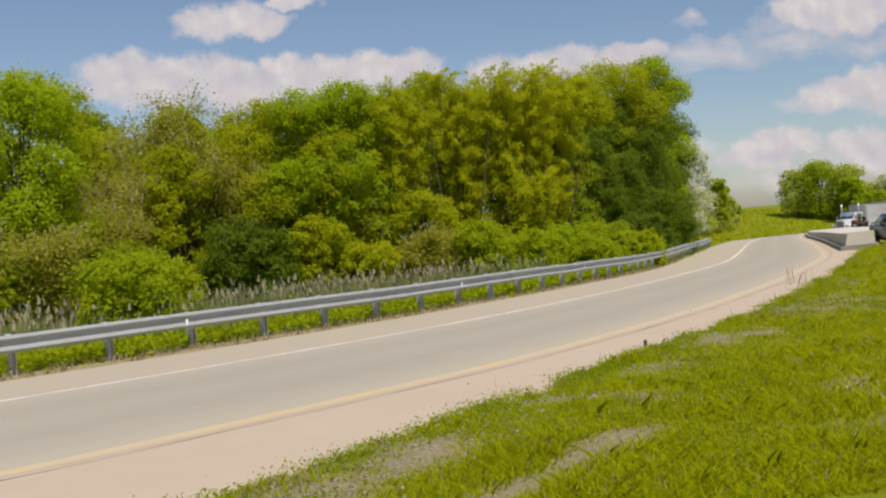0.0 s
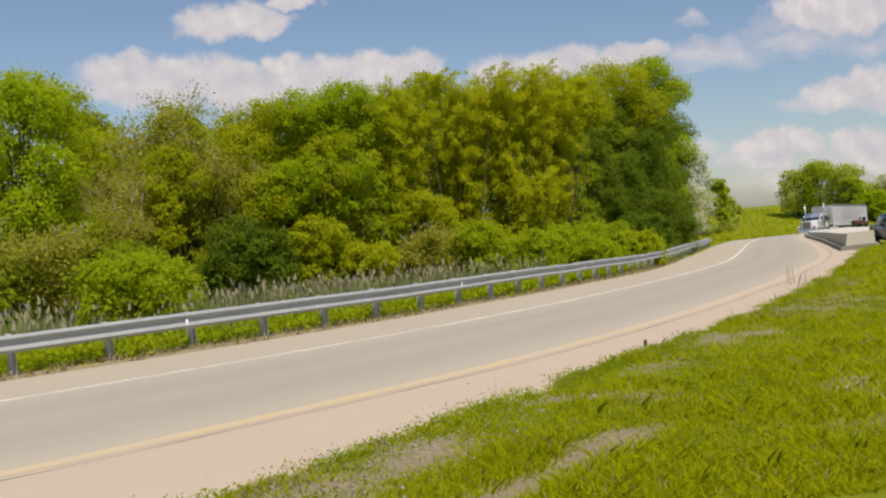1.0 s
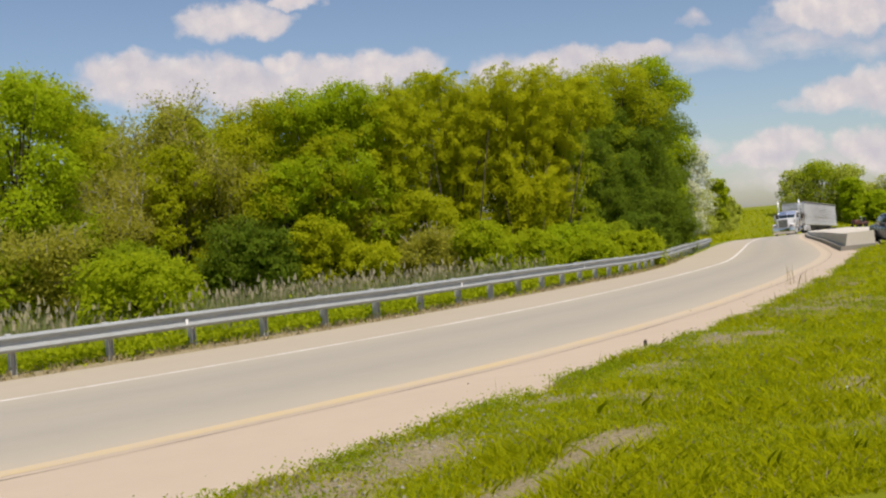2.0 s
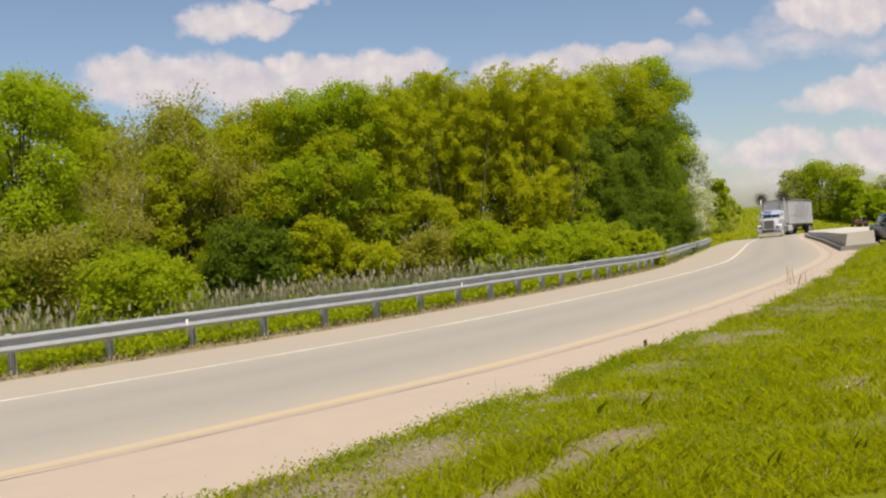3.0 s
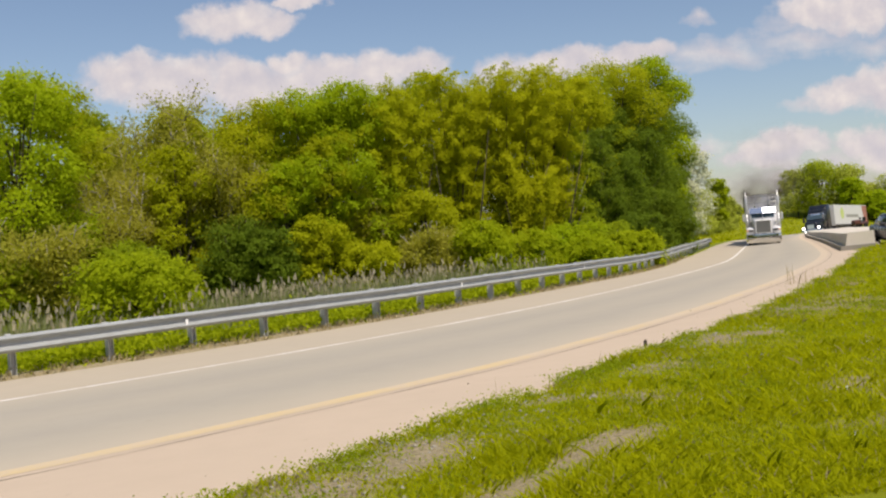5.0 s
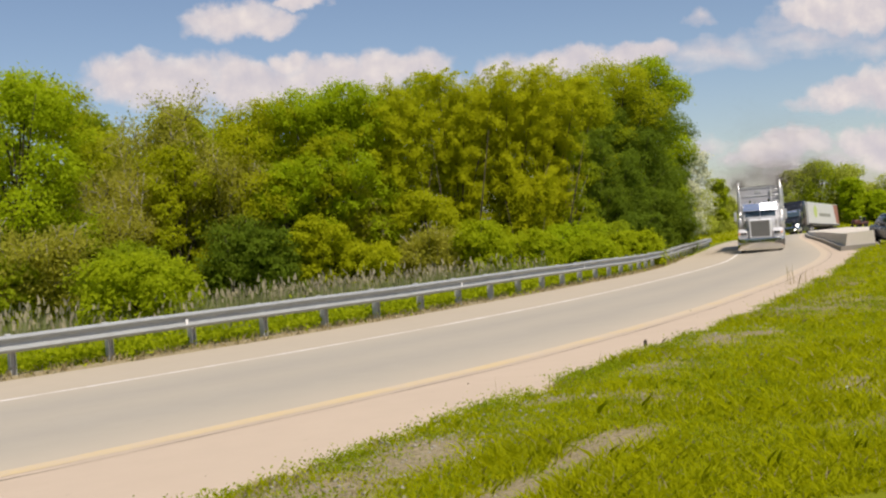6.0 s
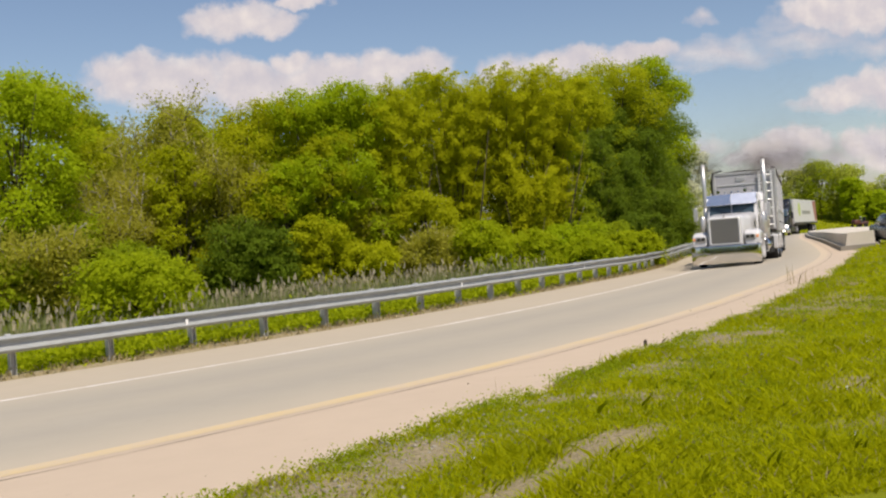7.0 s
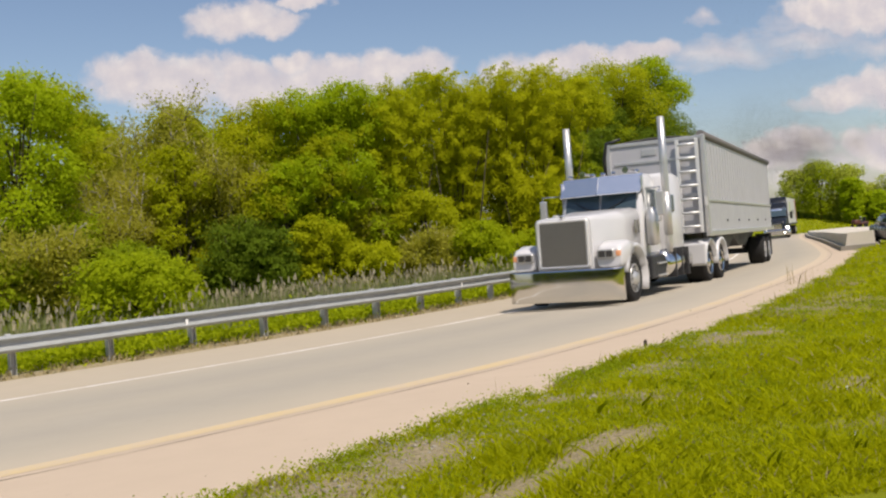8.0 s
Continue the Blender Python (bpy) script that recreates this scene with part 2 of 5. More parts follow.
def ground():
    xs = np.concatenate([-60 - np.geomspace(1, 2400, 40)[::-1], np.arange(-60, -8, 1.5), np.arange(-8, 12, 0.2), np.arange(12, 90, 1.0), 90 + np.geomspace(1, 2900, 45)])
    ys = np.concatenate([-40 - np.geomspace(1, 800, 14)[::-1], np.arange(-40, 3, 1.5), np.arange(3, 24, 0.2), np.arange(24, 60, 0.6), np.arange(60, 180, 1.5), 180 + np.geomspace(1, 2800, 50)])
    verts = [(x, y, ground_height(x, y)) for y in ys for x in xs]
    nx = len(xs)
    faces = [(j * nx + i, j * nx + i + 1, (j + 1) * nx + i + 1, (j + 1) * nx + i) for j in range(len(ys) - 1) for i in range(nx - 1)]
    m = Mat("verge_ground", 0.95, 0, 0.1)
    att = m.t.nodes.new("ShaderNodeAttribute")
    att.attribute_name = "bare"
    grass = m.ramp(m.noise(0.35, 8, 0.65), [(0.3, (0.15, 0.19, 0.008)), (0.5, (0.22, 0.25, 0.010)), (0.72, (0.30, 0.29, 0.02))])
    grass = m.mix(m.math("MULTIPLY", m.noise(9, 6, 0.7), 0.45), grass, (0.09, 0.11, 0.008))
    grit = m.ramp(m.noise(28, 6, 0.75), [(0.3, (0.15, 0.13, 0.065)), (0.5, (0.29, 0.24, 0.14)), (0.72, (0.44, 0.37, 0.24))])
    f = m.ramp(m.math("ADD", att.outputs["Fac"], m.math("MULTIPLY", m.math("SUBTRACT", m.noise(6, 6, 0.7), 0.5), 0.9)), [(0.28, (0, 0, 0)), (0.6, (1, 1, 1))])
    m.color(m.mix(f, grass, grit)).bump(m.noise(30, 6, 0.7), 0.6, 0.04)
    me = mesh_of("ground", verts, faces, [m.m], True)
    at = me.attributes.new("bare", "FLOAT", "POINT")
    at.data.foreach_set("value", [bare(x, y) if (-32 < x < 25 and -4 < y < 60) else 0.0 for y in ys for x in xs])
    return tagged(new("ground", me), "grassy ground with bare gravel patches, rising beyond the bend", "ground", kind="structure")


def ribbon(name, s0, s1, lo, hi, lift, material, step=0.5, thick=0.0):
    """A strip of paving between two offsets from the edge line."""
    verts, faces = [], []
    ss = np.arange(s0, s1 + 1e-6, step)
    for s in ss:
        a, b = (lo(s) if callable(lo) else lo), (hi(s) if callable(hi) else hi)
        for k in range(5):
            x, y, _ = along(s, a + (b - a) * k / 4)
            verts.append((x, y, slope(x, y) + lift))
    for i in range(len(ss) - 1):
        for k in range(4):
            faces.append((i * 5 + k + 1, i * 5 + k, i * 5 + k + 5, i * 5 + k + 6))
    me = mesh_of(name, verts, faces, [material], True)
    me.attributes.new("across", "FLOAT", "POINT").data.foreach_set("value", [k / 4 for _ in ss for k in range(5)])
    return new(name, me)


def lane(s):
    """Width of the lane, which narrows into the bend."""
    return float(np.interp(s, [S0 - 14, S0 - 9.5, S0 - 5.5, S0 - 1, S0 + 6, S0 + 40], [6.05, 5.75, 5.2, 4.65, 4.25, 4.2]))


def road():
    end = ARC[-1] - 2
    tagged(ribbon("road", 2, end, lambda s: -lane(s) + 0.0, 0.0, 0.0, M_ROAD), "grey concrete ramp lane with worn wheel tracks", "road", kind="structure")
    tagged(ribbon("pavement_outer", 2, end, 0.0, outer_edge, 0.0, M_SHOULDER_OUT), "pale tan concrete shoulder beside the guardrail", "shoulder", kind="structure")
    tagged(ribbon("pavement_inner", 2, end, lambda s: inner_edge(s) - 0.35, lambda s: -lane(s), 0.0, M_SHOULDER), "pale tan concrete shoulder beside the grass", "shoulder", kind="structure")
    tagged(ribbon("trim_white_line", 2, end, -0.14, 0.0, 0.002, M_WHITE), "worn white painted edge line", "road marking", kind="structure")
    tagged(ribbon("trim_yellow_line", 2, end, lambda s: -lane(s) - 0.24, lambda s: -lane(s) + 0.03, 0.002, M_YELLOW), "faded yellow painted edge line", "road marking", kind="structure")
    tagged(ribbon("trim_joint", 2, end, lambda s: -lane(s) - 0.40, lambda s: -lane(s) - 0.375 + 0.008 * math.sin(s * 2.9), 0.002, M_JOINT), "dark open joint between lane and shoulder", "joint", kind="structure")


def guardrail():
    base = tagged(new("guardrail"), "grey galvanised steel beam guardrail on steel posts", "guardrail")
    prof = [(0, 0.31), (0.03, 0.305), (0.085, 0.262), (0.085, 0.248), (0.012, 0.20), (0.0, 0.155), (0.012, 0.11), (0.085, 0.062), (0.085, 0.048), (0.03, 0.005), (0, 0)]
    first, count = S0 - 39.14, 30
    rng = random.Random(4)
    for i in range(count):
        s0, s1 = first + i * 3.81, first + (i + 1) * 3.81
        verts, faces = [], []
        lifts = (rng.uniform(-0.015, 0.015), rng.uniform(-0.015, 0.015))
        n = len(prof)
        for k in range(5):
            s = s0 + (s1 - s0 + 0.12) * k / 4
            off = rail_offset(s) - 0.19
            flare = 0.9 * step01(first + (count - 3) * 3.81, first + count * 3.81, s)
            for inner in (0, 0.006):
                for dx, dz in prof:
                    x, y, _ = along(s, off + flare - dx + inner - 0.004 * (i % 2))
                    verts.append((x, y, slope(x, y) + 0.46 + dz + lifts[0] * (1 - k / 4) + lifts[1] * k / 4 - 0.25 * flare))
        for k in range(4):
            a, b = k * 2 * n, (k + 1) * 2 * n
            for j in range(n - 1):
                faces += [(a + j, a + j + 1, b + j + 1, b + j), (a + n + j + 1, a + n + j, b + n + j, b + n + j + 1)]
            faces += [(a, b, b + n, a + n), (a + n - 1, a + 2 * n - 1, b + 2 * n - 1, b + n - 1)]
        ob = new("beam", mesh_of("beam", verts, faces, [M_GALV]))
        ob.parent = base
    bm = bmesh.new()
    box(bm, -0.075, 0.075, -0.05, -0.038, -0.35, 0.74)
    box(bm, -0.075, 0.075, 0.038, 0.05, -0.35, 0.74)
    box(bm, -0.006, 0.006, -0.038, 0.038, -0.35, 0.74)
    post = part("post", bm, M_POST, base)
    bm = bmesh.new()
    box(bm, -0.19, -0.08, -0.05, 0.05, 0.44, 0.77, 0.008)
    block = part("blockout", bm, M_POST, base)
    k = 0
    for i in range(count * 2):
        s = first + 0.95 + i * 1.905
        flare = 0.9 * step01(first + (count - 3) * 3.81, first + count * 3.81, s)
        x, y, a = along(s, rail_offset(s) + 0.02 + flare)
        m = pose(x, y, slope(x, y) - 0.25 * flare, rng.uniform(-1.5, 1.5), rng.uniform(-1.5, 1.5), math.degrees(a) + 90)
        if i % 5 == 1:
            bm = bmesh.new()
            box(bm, -0.285, -0.275, -0.03, 0.03, 0.54, 0.66, 0.004)
            part("reflector", bm, M_BOX_WHITE, base, "small white reflector tab").matrix_basis = m @ pose(0, 0.25, 0)
        for src in (post, block):
            ob = src if i == 0 else src.copy()
            if i:
                scene.collection.objects.link(ob)
            # the beam lies on the road side of the post
            ob.matrix_basis = m @ pose(0, 0, 0, 0, 0, 180)


ground()
road()
guardrail()


# ---- sky ----
def clouds():
    """A far sheet of fair-weather cloud: centre x, height, half width, half height of each heap, in metres at 2.2 km."""
    heaps = [(-474, 504, 118, 42), (-403, 487, 92, 26), (-322, 531, 65, 18), (-730, 392, 98, 60), (-620, 366, 144, 63), (-489, 384, 59, 50), (-439, 348, 144, 55), (-344, 395, 46, 31),
             (-288, 352, 118, 50), (-228, 381, 59, 34), (-150, 363, 105, 52), (-65, 365, 92, 45), (149, 339, 79, 47), (241, 346, 98, 44), (346, 356, 105, 39), (451, 366, 105, 29),
             (886, 440, 98, 44), (977, 432, 105, 55), (928, 250, 79, 39), (1014, 260, 79, 55), (811, 145, 79, 42), (738, 114, 92, 39), (968, 133, 72, 39), (1025, 103, 79, 52)]
    streaks = [(-700, 440, 92, 18), (633, 358, 210, 42), (856, 372, 230, 48), (1012, 352, 170, 44), (832, 421, 110, 36), (601, 444, 46, 24),
               (849, 232, 80, 18), (979, 223, 118, 21), (787, 65, 196, 40), (595, 140, 79, 45), (900, 90, 120, 45), (-150, 320, 420, 40)]
    m = Mat("cloud", 1.0)
    xyz = m.n("SeparateXYZ")
    swirl = m.n("TexNoise", Scale=0.011, Detail=6.0, Roughness=0.58)
    m.link(m.coord(), swirl.inputs["Vector"])
    push = m.t.nodes.new("ShaderNodeVectorMath")
    push.operation = "MULTIPLY_ADD"
    m.link(swirl.outputs["Color"], push.inputs[0])
    push.inputs[1].default_value = (110, 0, 80)
    m.link(m.coord(), push.inputs[2])
    back = m.t.nodes.new("ShaderNodeVectorMath")
    back.operation = "SUBTRACT"
    m.link(push.outputs[0], back.inputs[0])
    back.inputs[1].default_value = (55, 0, 40)
    m.link(back.outputs[0], xyz.inputs[0])

    def field(rows, high):
        best = None
        for cx, cz, rx, rz in rows:
            dx = m.math("MULTIPLY", m.math("SUBTRACT", xyz.outputs[0], cx), 1 / (rx * 1.15))
            d = m.math("SUBTRACT", xyz.outputs[2], cz)
            dz = m.math("MAXIMUM", m.math("MULTIPLY", d, 1 / (rz * 1.1)), m.math("MULTIPLY", d, -1 / (rz * 1.3)))
            v = m.math("SUBTRACT", high, m.math("SQRT", m.math("ADD", m.math("MULTIPLY", dx, dx), m.math("MULTIPLY", dz, dz))))
            best = v if best is None else m.math("MAXIMUM", best, v)
        return best

    def shifted(scale, detail, rough, by):
        mp = m.n("Mapping")
        mp.inputs["Location"].default_value = by
        m.link(m.coord(), mp.inputs["Vector"])
        return m.noise(scale, detail, rough, mp.outputs[0])

    ragged = m.math("MULTIPLY", m.math("SUBTRACT", m.noise(0.014, 7, 0.6), 0.5), 0.75)
    puffy = m.math("ADD", field(heaps, 1.0), ragged)
    thin = m.math("ADD", field(streaks, 0.8), m.math("MULTIPLY", m.math("SUBTRACT", m.noise(0.008, 7, 0.62, None, (0.45, 1, 1.6)), 0.5), 1.5))
    a1 = m.ramp(puffy, [(0.0, (0, 0, 0)), (0.12, (0.25,) * 3), (0.3, (0.80,) * 3), (0.55, (0.97,) * 3)])
    a2 = m.ramp(thin, [(0.0, (0, 0, 0)), (0.3, (0.36,) * 3), (0.8, (0.80,) * 3)])
    alpha = m.math("MAXIMUM", a1, a2)
    # lit tops and grey hollows of the heaps
    relief = m.math("SUBTRACT", shifted(0.012, 6, 0.55, (0, 0, 0)), shifted(0.012, 6, 0.55, (14, 0, 22)))
    lit = m.math("ADD", m.math("MULTIPLY", relief, 1.3), m.math("ADD", m.math("MULTIPLY", m.noise(0.005, 4, 0.5), 0.5), 0.25))
    tone = m.ramp(lit, [(0.2, (0.66, 0.65, 0.72)), (0.5, (0.77, 0.74, 0.77)), (0.8, (0.93, 0.88, 0.85))])
    em = m.n("Emission", Strength=0.84)
    m.link(tone, em.inputs[0])
    clear = m.n("BsdfTransparent")
    mx = m.n("MixShader")
    m.link(alpha, mx.inputs[0])
    m.link(clear.outputs[0], mx.inputs[1])
    m.link(em.outputs[0], mx.inputs[2])
    m.link(mx.outputs[0], m.t.nodes["Material Output"].inputs[0])
    me = mesh_of("backdrop_clouds", [(-1900, 0, -120), (1900, 0, -120), (1900, 0, 1000), (-1900, 0, 1000)], [(0, 1, 2, 3)], [m.m])
    ob = tagged(new("backdrop_clouds", me), "white fair-weather clouds drifting over a blue sky", "clouds", kind="structure")
    ob.location = (0, 2200, 10)
    return ob


# ---- plants ----
LEAVES = {
    "bright": leaf_material("leaf_bright", (0.350, 0.460, 0.010), (0.215, 0.300, 0.008), (0.54, 0.62, 0.012)),
    "green": leaf_material("leaf_green", (0.295, 0.375, 0.014), (0.175, 0.240, 0.010), (0.46, 0.52, 0.014)),
    "yellow": leaf_material("leaf_yellow", (0.390, 0.420, 0.008), (0.320, 0.350, 0.007), (0.58, 0.60, 0.010)),
    "gold": leaf_material("leaf_gold", (0.400, 0.435, 0.010), (0.240, 0.275, 0.008), (0.57, 0.60, 0.010)),
    "olive": leaf_material("leaf_olive", (0.410, 0.405, 0.050), (0.280, 0.280, 0.040), (0.55, 0.54, 0.055)),
    "deep": leaf_material("leaf_deep", (0.160, 0.235, 0.016), (0.085, 0.130, 0.012), (0.24, 0.33, 0.016)),
    "pale": leaf_material("leaf_pale", (0.48, 0.53, 0.08), (0.33, 0.38, 0.05), (0.58, 0.62, 0.08)),
    "lime": leaf_material("leaf_lime", (0.370, 0.440, 0.010), (0.220, 0.285, 0.008), (0.53, 0.60, 0.012)),
    "blossom": leaf_material("leaf_blossom", (0.74, 0.74, 0.56), (0.50, 0.53, 0.32), (0.62, 0.64, 0.44)),
}
TREE_WORDS = {"bright": "fresh bright green", "green": "mid green", "deep": "shade-dark green", "pale": "pale spring green", "yellow": "yellow-green drooping", "olive": "olive thin-leaved", "gold": "yellow-green layered", "lime": "lime green", "blossom": "pale blossoming"}


def leaf_mesh(name, pts, face, axis, size, material, rng):
    """Small pointed leaves at the points, each facing one way and growing along its axis."""
    n = len(pts)
    b = np.cross(face, axis)
    b /= np.linalg.norm(b, axis=1)[:, None] + 1e-9
    a = np.cross(b, face)
    a /= np.linalg.norm(a, axis=1)[:, None] + 1e-9
    s = (size * rng.uniform(0.65, 1.4, n))[:, None]
    v = np.empty((n, 3, 3))
    v[:, 0], v[:, 1], v[:, 2] = pts + a * s * 0.75, pts - a * s * 0.45 + b * s * 0.42, pts - a * s * 0.45 - b * s * 0.42
    me = bpy.data.meshes.new(name)
    me.vertices.add(n * 3)
    me.vertices.foreach_set("co", v.ravel())
    me.loops.add(n * 3)
    me.loops.foreach_set("vertex_index", np.arange(n * 3))
    me.polygons.add(n)
    me.polygons.foreach_set("loop_start", np.arange(n) * 3)
    me.materials.append(material)
    me.update(calc_edges=True)
    return me


SUNWARD = np.array(TO_SUN)                         # young leaves turn to the light


def unit(v):
    return v / (np.linalg.norm(v, axis=-1, keepdims=True) + 1e-9)


def broad_crown(rng, height, radius, low, count, leaf):
    """Rounded heaps of flat leaf sprays on forked limbs, with dark gaps between the heaps."""
    n = int(rng.integers(17, 23))
    lobes, limbs = [], []
    for i in range(n):
        f = (i + rng.uniform(0.2, 0.9)) / n
        h = low + (height - low) * f
        width = radius * (1.0 if f < 0.7 else 1.0 - 0.4 * ((f - 0.7) / 0.3) ** 1.7)
        a = i * 2.4 + rng.uniform(-0.5, 0.5)
        d = width * rng.uniform(0.4, 0.85)
        r = radius * rng.uniform(0.36, 0.56)
        lobes.append((d * math.cos(a), d * math.sin(a), min(h, height - r * rng.uniform(0.7, 1.3)), r))
    lobes.append((rng.normal() * 0.4, rng.normal() * 0.4, height - radius * 0.38, radius * 0.42))
    pts, face, axis = [], [], []
    weight = np.array([q[3] ** 2 for q in lobes])
    weight /= weight.sum()
    for (x, y, z, r), w in zip(lobes, weight):
        sprays = max(12, int(46 * (r / 0.9) ** 1.5 * (0.13 / leaf) ** 0.5))
        per = max(6, int(count * w / sprays))
        u = unit(rng.normal(size=(sprays, 3)))
        u[:, 2] = u[:, 2] * 0.95
        c = u * (r * rng.uniform(0.55, 1.12, sprays) ** 0.8)[:, None] * (1, 1, 0.85) + (x, y, z)
        size = r * rng.uniform(0.20, 0.36, sprays)
        k = np.repeat(np.arange(sprays), per)
        g = rng.normal(size=(len(k), 3)) * (0.60, 0.60, 0.42) * size[k][:, None]
        g[:, 2] -= 0.2 * (g[:, 0] ** 2 + g[:, 1] ** 2) / size[k]
        pts.append(c[k] + g)
        face.append(unit(u[k] * 0.45 + SUNWARD * 0.65 + rng.normal(size=(len(k), 3)) * 0.5))
        axis.append(unit(u[k] + g * 2 + rng.normal(size=(len(k), 3)) * 0.5 - (0, 0, 0.4)))
        limbs.append([(x * 0.08, y * 0.08, max(0.1 * height, z * 0.55)), (x * 0.5, y * 0.5, z * 0.8 + rng.normal() * 0.1), (x, y, z + r * 0.3)])
    return np.concatenate(pts), np.concatenate(face), np.concatenate(axis), limbs


def willow_crown(rng, height, radius, low, count, leaf):
    """A vase of steep limbs whose long soft twigs arch over and hang."""
    limbs, twigs = [], []
    for i in range(11):
        a = i * 2.4 + rng.uniform(-0.4, 0.4)
        out = radius * rng.uniform(0.25, 0.95)
        top = height * rng.uniform(0.86, 0.99) - 0.12 * out
        foot = height * rng.uniform(0.04, 0.16)
        p = np.array([[0, 0, foot], [out * 0.3 * math.cos(a), out * 0.3 * math.sin(a), foot + (top - foot) * 0.4], [out * 0.7 * math.cos(a), out * 0.7 * math.sin(a), foot + (top - foot) * 0.75], [out * math.cos(a), out * math.sin(a), top]])
        limbs.append([tuple(q) for q in p])
        for j in range(54):
            f = 0.06 + 0.94 * rng.uniform() ** 0.85
            q = np.array([np.interp(f * 3, [0, 1, 2, 3], p[:, k]) for k in range(3)])
            if q[2] < low:
                continue
            d = unit(np.array([math.cos(a), math.sin(a), 0]) * 0.35 + rng.normal(size=3) * (0.55, 0.55, 0.2) + (0, 0, 0.75))
            twigs.append((q, d, radius * rng.uniform(0.35, 0.8), rng.uniform(0.1, 0.7)))
    per = max(8, count // len(twigs))
    pts, axis = [], []
    for q, d, length, droop in twigs:
        s = rng.uniform(0.05, 1.0, per)[:, None]
        pts.append(q + d * s * length - np.array((0, 0, 1.0)) * droop * length * s * s + rng.normal(size=(per, 3)) * 0.10)
        axis.append(d - np.array((0, 0, 1.0)) * 2.2 * droop * s + rng.normal(size=(per, 3)) * 0.3)
    pts, axis = np.concatenate(pts), unit(np.concatenate(axis))
    side = unit(unit(pts * (1, 1, 0)) * 0.5 + rng.normal(size=pts.shape) * 0.4 + SUNWARD * 0.75)
    for i in range(2):                                     # outer limbs that show through the thin foliage
        a = radians(rng.uniform(185, 240) if i % 2 else rng.uniform(300, 355))
        out, top = radius * rng.uniform(0.85, 1.0), height * rng.uniform(0.55, 0.78)
        limbs.append([(0.1 * math.cos(a), 0.1 * math.sin(a), height * 0.1), (out * 0.55 * math.cos(a), out * 0.75 * math.sin(a), height * 0.3), (out * math.cos(a), out * 1.08 * math.sin(a), top)])
    pts[:, 2] = np.where(pts[:, 2] > height, height + 0.3 * (pts[:, 2] - height), pts[:, 2])
    return pts, side, axis, limbs


def thin_crown(rng, height, radius, low, count, leaf):
    """Open grey branchwork with small young leaves, bare twigs standing out of the top."""
    limbs, ends = [], []
    for i in range(10):
        a = i * 2.4 + rng.uniform(-0.5, 0.5)
        out = radius * rng.uniform(0.3, 0.9)
        top = height * rng.uniform(0.6, 0.95) - 0.12 * out
        foot = height * rng.uniform(0.06, 0.3)
        p = np.array([[0, 0, foot], [out * 0.45, 0, foot + (top - foot) * 0.45], [out, 0, top]])
        p = np.stack([p[:, 0] * math.cos(a), p[:, 0] * math.sin(a), p[:, 2]], 1)
        limbs.append([tuple(q) for q in p])
        for j in range(9):
            f = rng.uniform(0.25, 1.0)
            q = np.array([np.interp(f * 2, [0, 1, 2], p[:, k]) for k in range(3)])
            d = unit(rng.normal(size=3) * (0.8, 0.8, 0.35) + (0.4 * math.cos(a), 0.4 * math.sin(a), 0.7))
            e = q + d * radius * rng.uniform(0.25, 0.6)
            e[2] = min(e[2], height * 1.02)
            limbs.append([tuple(q), tuple(e)])
            ends.append((e + q) / 2)
            ends.append(e)
            for _ in range(2):
                w = e + unit(rng.normal(size=3) * (0.6, 0.6, 0.3) + (0, 0, 0.8)) * rng.uniform(0.3, 0.7)
                limbs.append([tuple(e), tuple(w)])
                if w[2] < height * 0.95:
                    ends.append(w)
    ends = np.array([e for e in ends if e[2] > low])
    k = rng.integers(0, len(ends), count)
    pts = ends[k] + rng.normal(size=(count, 3)) * np.array((0.34, 0.34, 0.26)) * (radius / 2.2)
    face = unit(rng.normal(size=(count, 3)) * 0.65 + SUNWARD * 0.6)
    return pts, face, unit(rng.normal(size=(count, 3)) + (0, 0, -0.3)), limbs


CROWNS = {"yellow": willow_crown, "olive": thin_crown}


def tree(x, y, top, radius, kind, seed, name="tree", leaf=0.13, count=9000, bare_to=None):
    rng = np.random.default_rng(seed)
    z0 = ground_height(x, y) - 0.05
    bush = name == "shrub"
    height = top - z0
    thing = tagged(new(name), (TREE_WORDS[kind] + (" shrub in the roadside thicket" if bush else " tree with leafy crown at the thicket's edge")), name)
    thing.location = (x, y, z0)
    low = 0.02 * height if bush else (0.12 if radius > 3.2 else 0.03) * height
    low = bare_to * height if bare_to else low
    shape = broad_crown if bush and kind != "olive" else CROWNS.get(kind, broad_crown)
    pts, face, axis, limbs = shape(rng, height, radius, low, count, leaf)
    bm = bmesh.new()
    lean = rng.normal(size=2) * 0.02 * height
    stem = [(lean[0] * f * f, lean[1] * f * f, height * f * 0.8) for f in (0, 0.12, 0.3, 0.5, 0.75, 1.0)]
    r0 = 0.010 * height + 0.02
    tube(bm, stem, [r0 * 1.3, r0, r0 * 0.85, r0 * 0.6, r0 * 0.35, 0.012])
    for path in limbs:
        thick = r0 * (0.5 if len(path) > 2 else 0.26)
        tube(bm, path, [thick + (0.010 - thick) * i / (len(path) - 1) for i in range(len(path))], 5 if len(path) > 2 else 3)
    part("trunk", bm, M_BARK_GREY if kind in ("olive", "green") else M_BARK, thing, "grey-brown trunk and limbs")
    ob = new("crown", leaf_mesh("crown", pts, face, axis, leaf, LEAVES[kind], rng))
    ob.parent = thing
    return thing


